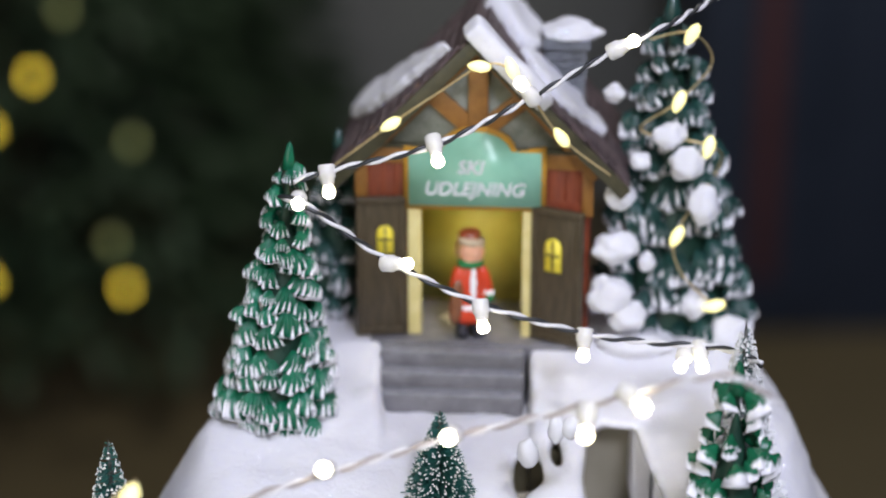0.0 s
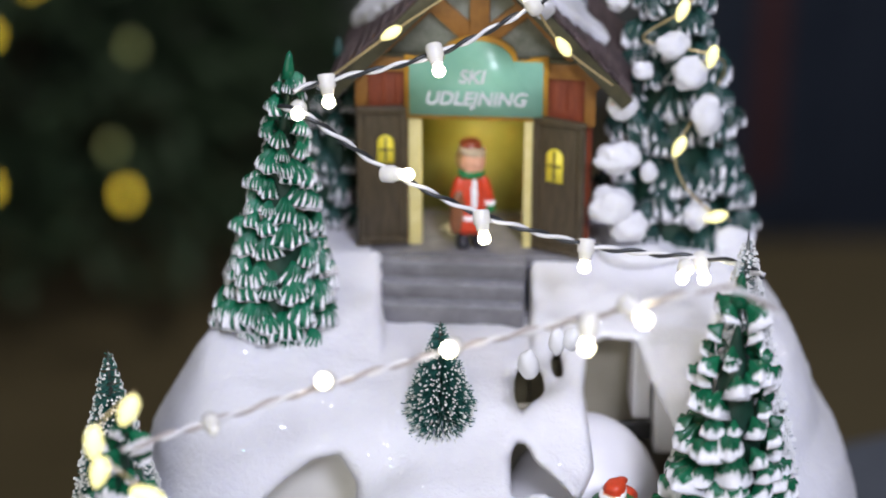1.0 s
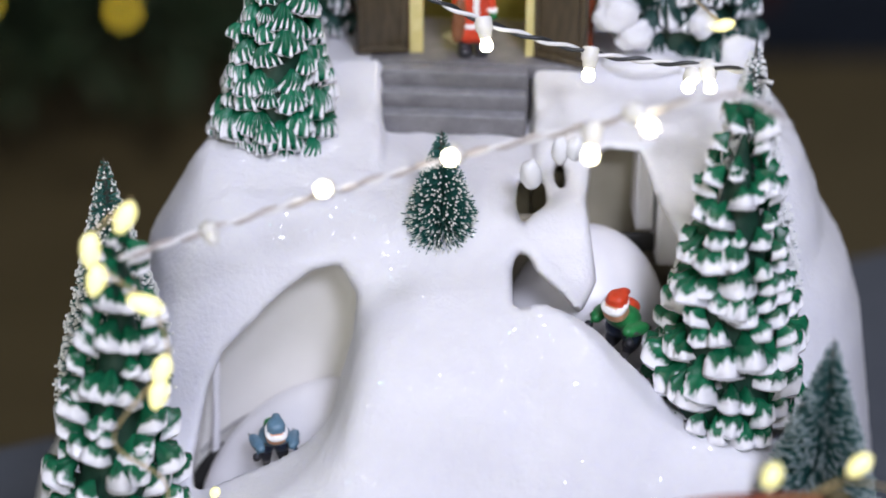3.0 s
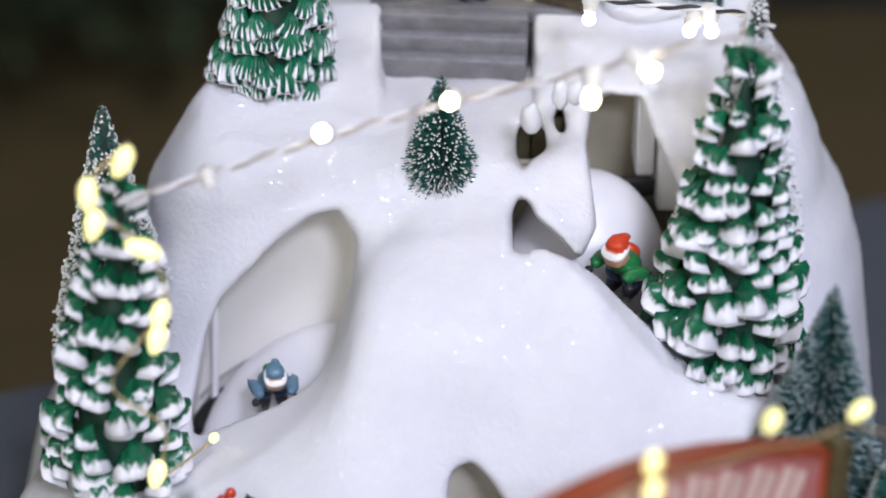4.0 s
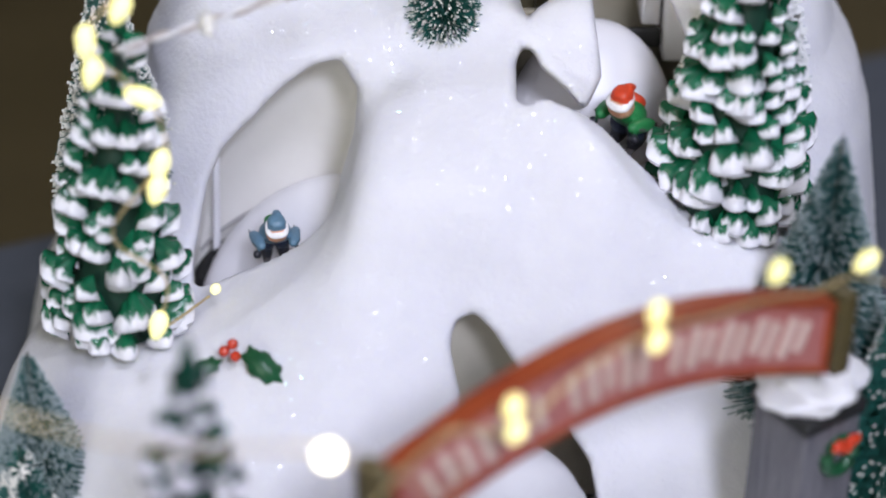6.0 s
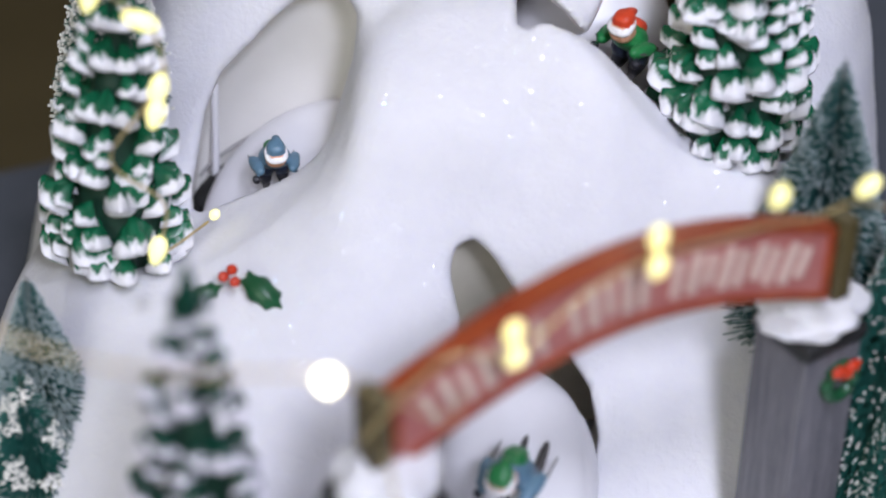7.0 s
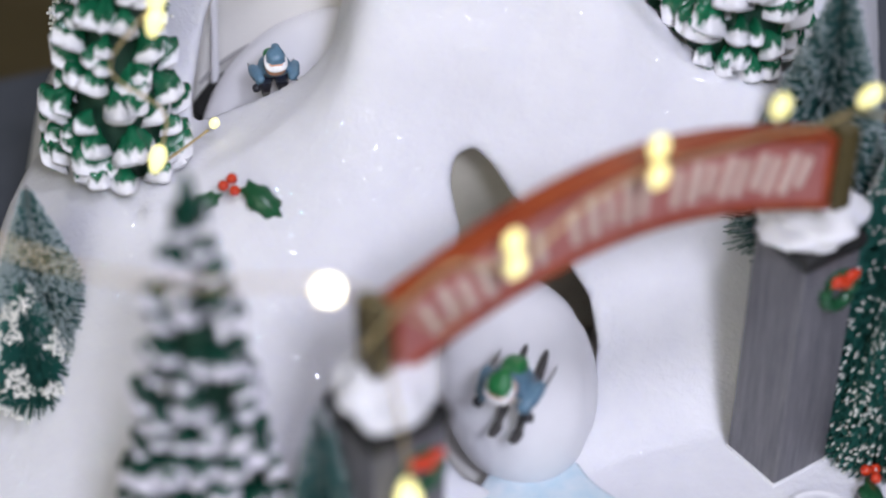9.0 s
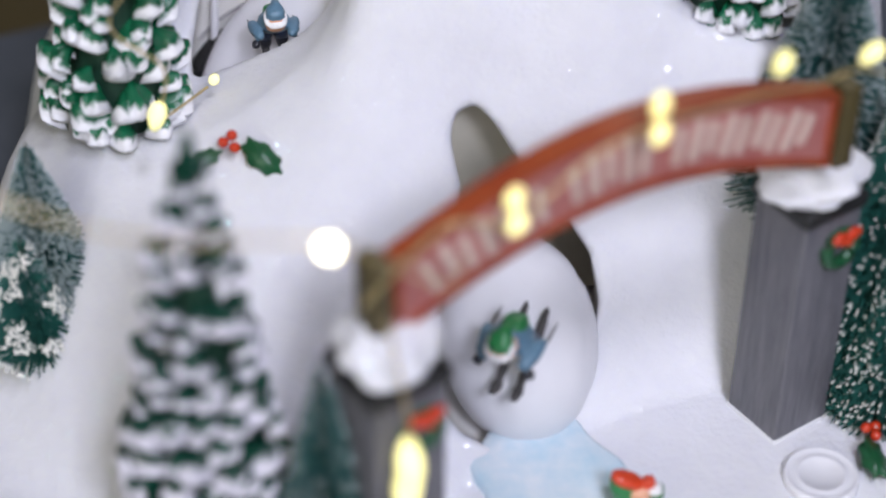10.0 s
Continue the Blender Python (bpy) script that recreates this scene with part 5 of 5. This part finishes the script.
def twisted(pts, parent, first=WIRE_BLACK, pitch=0.016, off=0.00062, radius=0.00072):
    """Two strands twisted round one another along a smooth line."""
    line = spline(pts, 14)
    dense = []
    for a, b in zip(line, line[1:]):
        n = max(1, int((b - a).length / 0.0009))
        for k in range(n):
            dense.append(a.lerp(b, k / n))
    total = [0.0]
    for a, b in zip(dense, dense[1:]):
        total.append(total[-1] + (b - a).length)
    for start, material, label in ((0.0, first, "dark strand" if first is WIRE_BLACK else "beige strand"), (math.pi, WIRE_WHITE, "white strand")):
        strand = []
        for i, p in enumerate(dense):
            d = (dense[min(i + 1, len(dense) - 1)] - dense[max(i - 1, 0)]).normalized()
            side = d.cross(Vector((0, 0.4, 1))).normalized()
            over = side.cross(d)
            a = start + 2 * math.pi * total[i] / pitch
            strand.append(p + off * (math.cos(a) * side + math.sin(a) * over))
        part("wire", tube(strand, radius, 6), material, parent, label)


def bulb(at, way, parent, scale=0.76):
    """A milky socket with a clear tip, pointing along way."""
    turn = Vector((0, 0, 1)).rotation_difference(Vector(way).normalized()).to_matrix().to_4x4()
    s = part("socket", lathe([(0, -0.0036), (0.0034, -0.0036), (0.0038, -0.0030), (0.0038, 0.0020), (0.0031, 0.0028), (0.0028, 0.0052), (0.0022, 0.0058), (0, 0.0058)], 16), SOCKET, parent, "milky plastic socket")
    s.matrix_basis = Matrix.Translation(at) @ turn @ Matrix.Diagonal((scale, scale, scale, 1))
    part("led", lathe([(0, 0.0054), (0.0020, 0.0056), (0.0021, 0.0066), (0.0026, 0.0074), (0.0029, 0.0088), (0.0026, 0.0102), (0.0015, 0.0112), (0, 0.0115)], 14), LED_WHITE, s, "glowing clear tip")
    return s


garland = thing("light_string", (-0.048, 0.078, 0.25), "black and white twisted string of lights with milky sockets", "string lights")
garland.matrix_basis = Matrix.Identity(4)
twisted([(0.0960, 0.125, 0.3030), (0.0746, 0.092, 0.3000), (0.0565, 0.085, 0.2932), (0.0290, 0.083, 0.2775), (-0.003, 0.082, 0.2615), (-0.0385, 0.082, 0.2525), (-0.0500, 0.078, 0.2500)], garland)
twisted([(-0.0530, 0.066, 0.2490), (-0.0440, 0.060, 0.2480), (-0.0300, 0.062, 0.2370), (-0.0175, 0.064, 0.2275), (0.0125, 0.066, 0.2115), (0.0472, 0.066, 0.2010), (0.0700, 0.064, 0.1985), (0.0920, 0.055, 0.2000), (0.1010, 0.030, 0.2050)], garland)
for at, way in (((0.0565, 0.085, 0.2932), (0.75, -0.2, 0.45)), ((0.0290, 0.083, 0.2780), (-0.55, -0.3, 0.75)), ((-0.003, 0.081, 0.2625), (0.25, -0.8, -0.9)), ((-0.0385, 0.082, 0.2520), (0.1, -0.4, -1)),
                ((-0.0470, 0.066, 0.2480), (0.05, -1, 0.1)), ((-0.0175, 0.063, 0.2270), (1, -0.5, 0.15)), ((0.0125, 0.065, 0.2105), (0.15, -0.6, -1)), ((0.0472, 0.066, 0.2000), (-0.1, -0.5, -1)), ((0.0850, 0.060, 0.1975), (0.05, -0.8, -0.6)), ((0.0800, 0.060, 0.1955), (-0.3, -1, -0.2))):
    bulb(at, way, garland)
strand = thing("light_string", (0, 0, 0), "pale twisted string of lights hung across the slope", "string lights")
twisted([(0.0960, -0.028, 0.2180), (0.0790, -0.034, 0.2295), (0.0520, -0.025, 0.2190), (0.0304, -0.016, 0.2090), (0.0018, -0.012, 0.1995), (-0.0342, -0.016, 0.1900), (-0.0694, -0.023, 0.1810), (-0.0940, -0.035, 0.1780)], strand, WIRE_BEIGE)
for at, way in (((0.0532, -0.026, 0.2200), (0.5, -0.8, -0.2)), ((0.0418, -0.022, 0.2125), (-0.1, -0.7, -0.8)), ((0.0028, -0.012, 0.2005), (-0.2, -1, 0.35)), ((-0.0347, -0.016, 0.1912), (-0.05, -1, 0.5))):
    bulb(at, way, strand, 0.8)
faint = bulb((-0.0684, -0.023, 0.1810), (0.2, -0.8, 0.1), strand, 0.7)
faint.children[0].data.materials[0] = SOCKET
faint.children[0]["label"] = "unlit clear tip"


def drop(at, way, parent, scale=0.9, material=LED_YELLOW):
    """A tiny drop-shaped light on a thin wire."""
    turn = Vector((0, 0, 1)).rotation_difference(Vector(way).normalized()).to_matrix().to_4x4()
    ob = part("led", lathe([(0, -0.0042), (0.0009, -0.0036), (0.0018, -0.0016), (0.0021, 0.0004), (0.0017, 0.0024), (0.0008, 0.0036), (0, 0.0040)], 12), material, parent, "glowing drop")
    ob.matrix_basis = Matrix.Translation(at) @ turn @ Matrix.Diagonal((scale, scale, scale, 1))


def fine_string(label, pts, lights, scale=1.0, material=LED_YELLOW):
    ob = thing("fairy_lights", (0, 0, 0), label, "string lights")
    part("wire", tube(spline(pts, 10), 0.00045, 6), COPPER, ob, "thin brass wire")
    for at, way in lights:
        drop(at, way, ob, scale, material)


fine_string("thin yellow fairy lights along the hut's gable",
            [(-0.0400, 0.110, 0.2440), (-0.0178, 0.106, 0.2617), (0.0000, 0.104, 0.2745), (0.0123, 0.104, 0.2825), (0.0210, 0.104, 0.2825), (0.0291, 0.104, 0.2735), (0.0404, 0.104, 0.2575), (0.0575, 0.104, 0.2440)],
            [((-0.0178, 0.1050, 0.2620), (1, 0, 0.6)), ((0.0123, 0.1030, 0.2828), (1, 0, -0.1)), ((0.0232, 0.1030, 0.2820), (0.4, 0, -1)), ((0.0282, 0.1030, 0.2748), (0.5, 0, -1)), ((0.0404, 0.1030, 0.2578), (0.7, 0, -1))])
fine_string("thin yellow fairy lights wound round the snowy fir",
            [(0.0720, 0.128, 0.2860), (0.0860, 0.125, 0.2890), (0.0950, 0.135, 0.2760), (0.0822, 0.123, 0.2650), (0.0700, 0.128, 0.2530), (0.0933, 0.123, 0.2490), (0.1000, 0.140, 0.2360), (0.0830, 0.120, 0.2170), (0.0850, 0.118, 0.2030), (0.0976, 0.120, 0.1900), (0.1050, 0.135, 0.1820)],
            [((0.0860, 0.1230, 0.2890), (0.6, 0, 1)), ((0.0822, 0.1210, 0.2655), (0.4, 0, 1)), ((0.0933, 0.1210, 0.2490), (0.2, 0, 1)), ((0.0830, 0.1180, 0.2168), (0.5, 0, 1)), ((0.0976, 0.1180, 0.1902), (1, 0, 0.3))], 1.05)
fine_string("thin yellow fairy lights on the front fir",
            [(-0.0870, -0.040, 0.2000), (-0.0985, -0.050, 0.1890), (-0.0833, -0.052, 0.1735), (-0.0790, -0.050, 0.1620), (-0.0801, -0.052, 0.1515), (-0.0950, -0.055, 0.1300), (-0.0810, -0.055, 0.1150), (-0.0845, -0.052, 0.0965)],
            [((-0.0978, -0.0510, 0.1895), (0.1, 0, 1)), ((-0.0968, -0.0510, 0.1800), (0.3, 0, 1)), ((-0.0833, -0.0530, 0.1735), (1, 0, -0.4)), ((-0.0801, -0.0530, 0.1520), (0.3, 0, 1)), ((-0.0815, -0.0530, 0.1440), (0.3, 0, 1)), ((-0.0845, -0.0530, 0.0970), (0.3, 0, 1)), ((-0.0880, -0.0480, 0.1980), (0.5, 0, 1))], 1.3)
fine_string("thin yellow fairy lights laid over the red arch",
            [(-0.0200, -0.170, 0.1250), (0.0000, -0.160, 0.1420), (0.0166, -0.155, 0.1400), (0.0350, -0.143, 0.1500), (0.0518, -0.134, 0.1540), (0.0680, -0.124, 0.1520), (0.0830, -0.114, 0.1500), (0.0960, -0.105, 0.1460), (0.1080, -0.098, 0.1460), (0.1300, -0.090, 0.1350)],
            [((0.0163, -0.1530, 0.1450), (0.3, -0.3, 1)), ((0.0170, -0.1550, 0.1390), (0.3, -0.3, 1)), ((0.0515, -0.1350, 0.1600), (0.2, -0.3, 1)), ((0.0518, -0.1370, 0.1530), (0.2, -0.3, 1)), ((0.0830, -0.1180, 0.1610), (0.2, -0.3, 1)), ((0.1090, -0.1010, 0.1530), (0.6, -0.3, 1))], 1.1)
fine_string("thin fairy light hanging before the slope",
            [(-0.2200, -0.190, 0.2500), (-0.0900, -0.200, 0.1780), (-0.0246, -0.2042, 0.1726), (0.0000, -0.185, 0.1450), (0.0040, -0.160, 0.1320)], [((-0.0246, -0.2050, 0.1721), (0.1, -1, 0.5))], 0.9, LED_WHITE)

# ---- the room's Christmas tree, far behind ----
NEEDLES = mottled("dark_needles", (0.022, 0.045, 0.020), (0.035, 0.065, 0.030), 12.0, rough=0.7)
BARK = mottled("dark_bark", (0.03, 0.02, 0.012), (0.05, 0.035, 0.02), 20.0, rough=0.8)
TREE_LIGHT = glow("amber_tree_light", (1.0, 0.72, 0.06), 2.2)
DIM_LIGHT = glow("dim_tree_light", (0.75, 0.8, 0.30), 0.12)
big = thing("christmas_tree", (-0.70, 2.55, -0.78), "large dark Christmas tree with amber lights behind the table", "tree")
part("trunk", lathe([(0, 0), (0.05, 0), (0.04, 0.8), (0.015, 1.9), (0, 2.0)], 12), BARK, big)
rnd = random.Random(91)
verts, faces = [], []
for i in range(5200):
    s = 1 - math.sqrt(rnd.random())
    z = 0.16 + 1.95 * s
    r = 0.62 * (1 - s) * rnd.uniform(0.45, 1.0) + 0.02
    a = rnd.uniform(0, 6.283)
    c = Vector((r * math.cos(a), r * math.sin(a), z - 0.12 * r))
    d = Vector((math.cos(a + rnd.uniform(-0.7, 0.7)), math.sin(a + rnd.uniform(-0.7, 0.7)), rnd.uniform(-0.5, 0.25))).normalized() * rnd.uniform(0.05, 0.11)
    w = d.cross(Vector((0, 0, 1))).normalized() * 0.014
    u = Vector((0, 0, 0.010))
    n = len(verts)
    verts += [tuple(c - d * 0.5), tuple(c + w + u), tuple(c - w + u), tuple(c + d * 0.6), tuple(c - u)]
    faces += [(n, n + 1, n + 2), (n + 1, n + 3, n + 2), (n, n + 4, n + 1), (n + 1, n + 4, n + 3), (n, n + 2, n + 4), (n + 2, n + 3, n + 4)]
crown = part("crown", (verts, faces), NEEDLES, big, smooth=False)
crown["kind"] = "stuff"
for x, z, m in ((-0.4684, -0.607, TREE_LIGHT), (-0.5832, -0.2846, TREE_LIGHT), (-0.6512, -0.364, TREE_LIGHT), (-0.6709, -0.5963, TREE_LIGHT), (-0.4851, -0.5344, DIM_LIGHT), (-0.4472, -0.3826, DIM_LIGHT), (-0.5346, -0.1905, DIM_LIGHT)):
    sy = 1.95
    k = (sy + 0.55) / (2.2 + 0.55)
    ob = part("tree_light", lathe([(0, -0.011), (0.006, -0.008), (0.008, 0), (0.006, 0.008), (0, 0.011)], 12), m, big, "amber light")
    ob.location = (x * k + 0.70, sy - 2.55, 0.455 + (z - 0.455) * k + 0.78)
fine_string("thin fairy light hanging down the arch's pillar",
            [(-0.0140, -0.1720, 0.1230), (-0.0105, -0.1765, 0.1080), (-0.0085, -0.1790, 0.0930), (-0.0083, -0.1795, 0.0850)],
            [((-0.0083, -0.1800, 0.0830), (0.1, -0.5, -1.0)), ((-0.0088, -0.1795, 0.0745), (-0.1, -0.4, -1.0))], 1.8)
fine_string("thin fairy light lying on the snow by the cave",
            [(-0.0845, -0.0500, 0.0960), (-0.0860, -0.0300, 0.0800), (-0.0747, -0.0130, 0.0796)], [((-0.0727, -0.0120, 0.0816), (0.3, -0.6, 0.8))], 0.8)
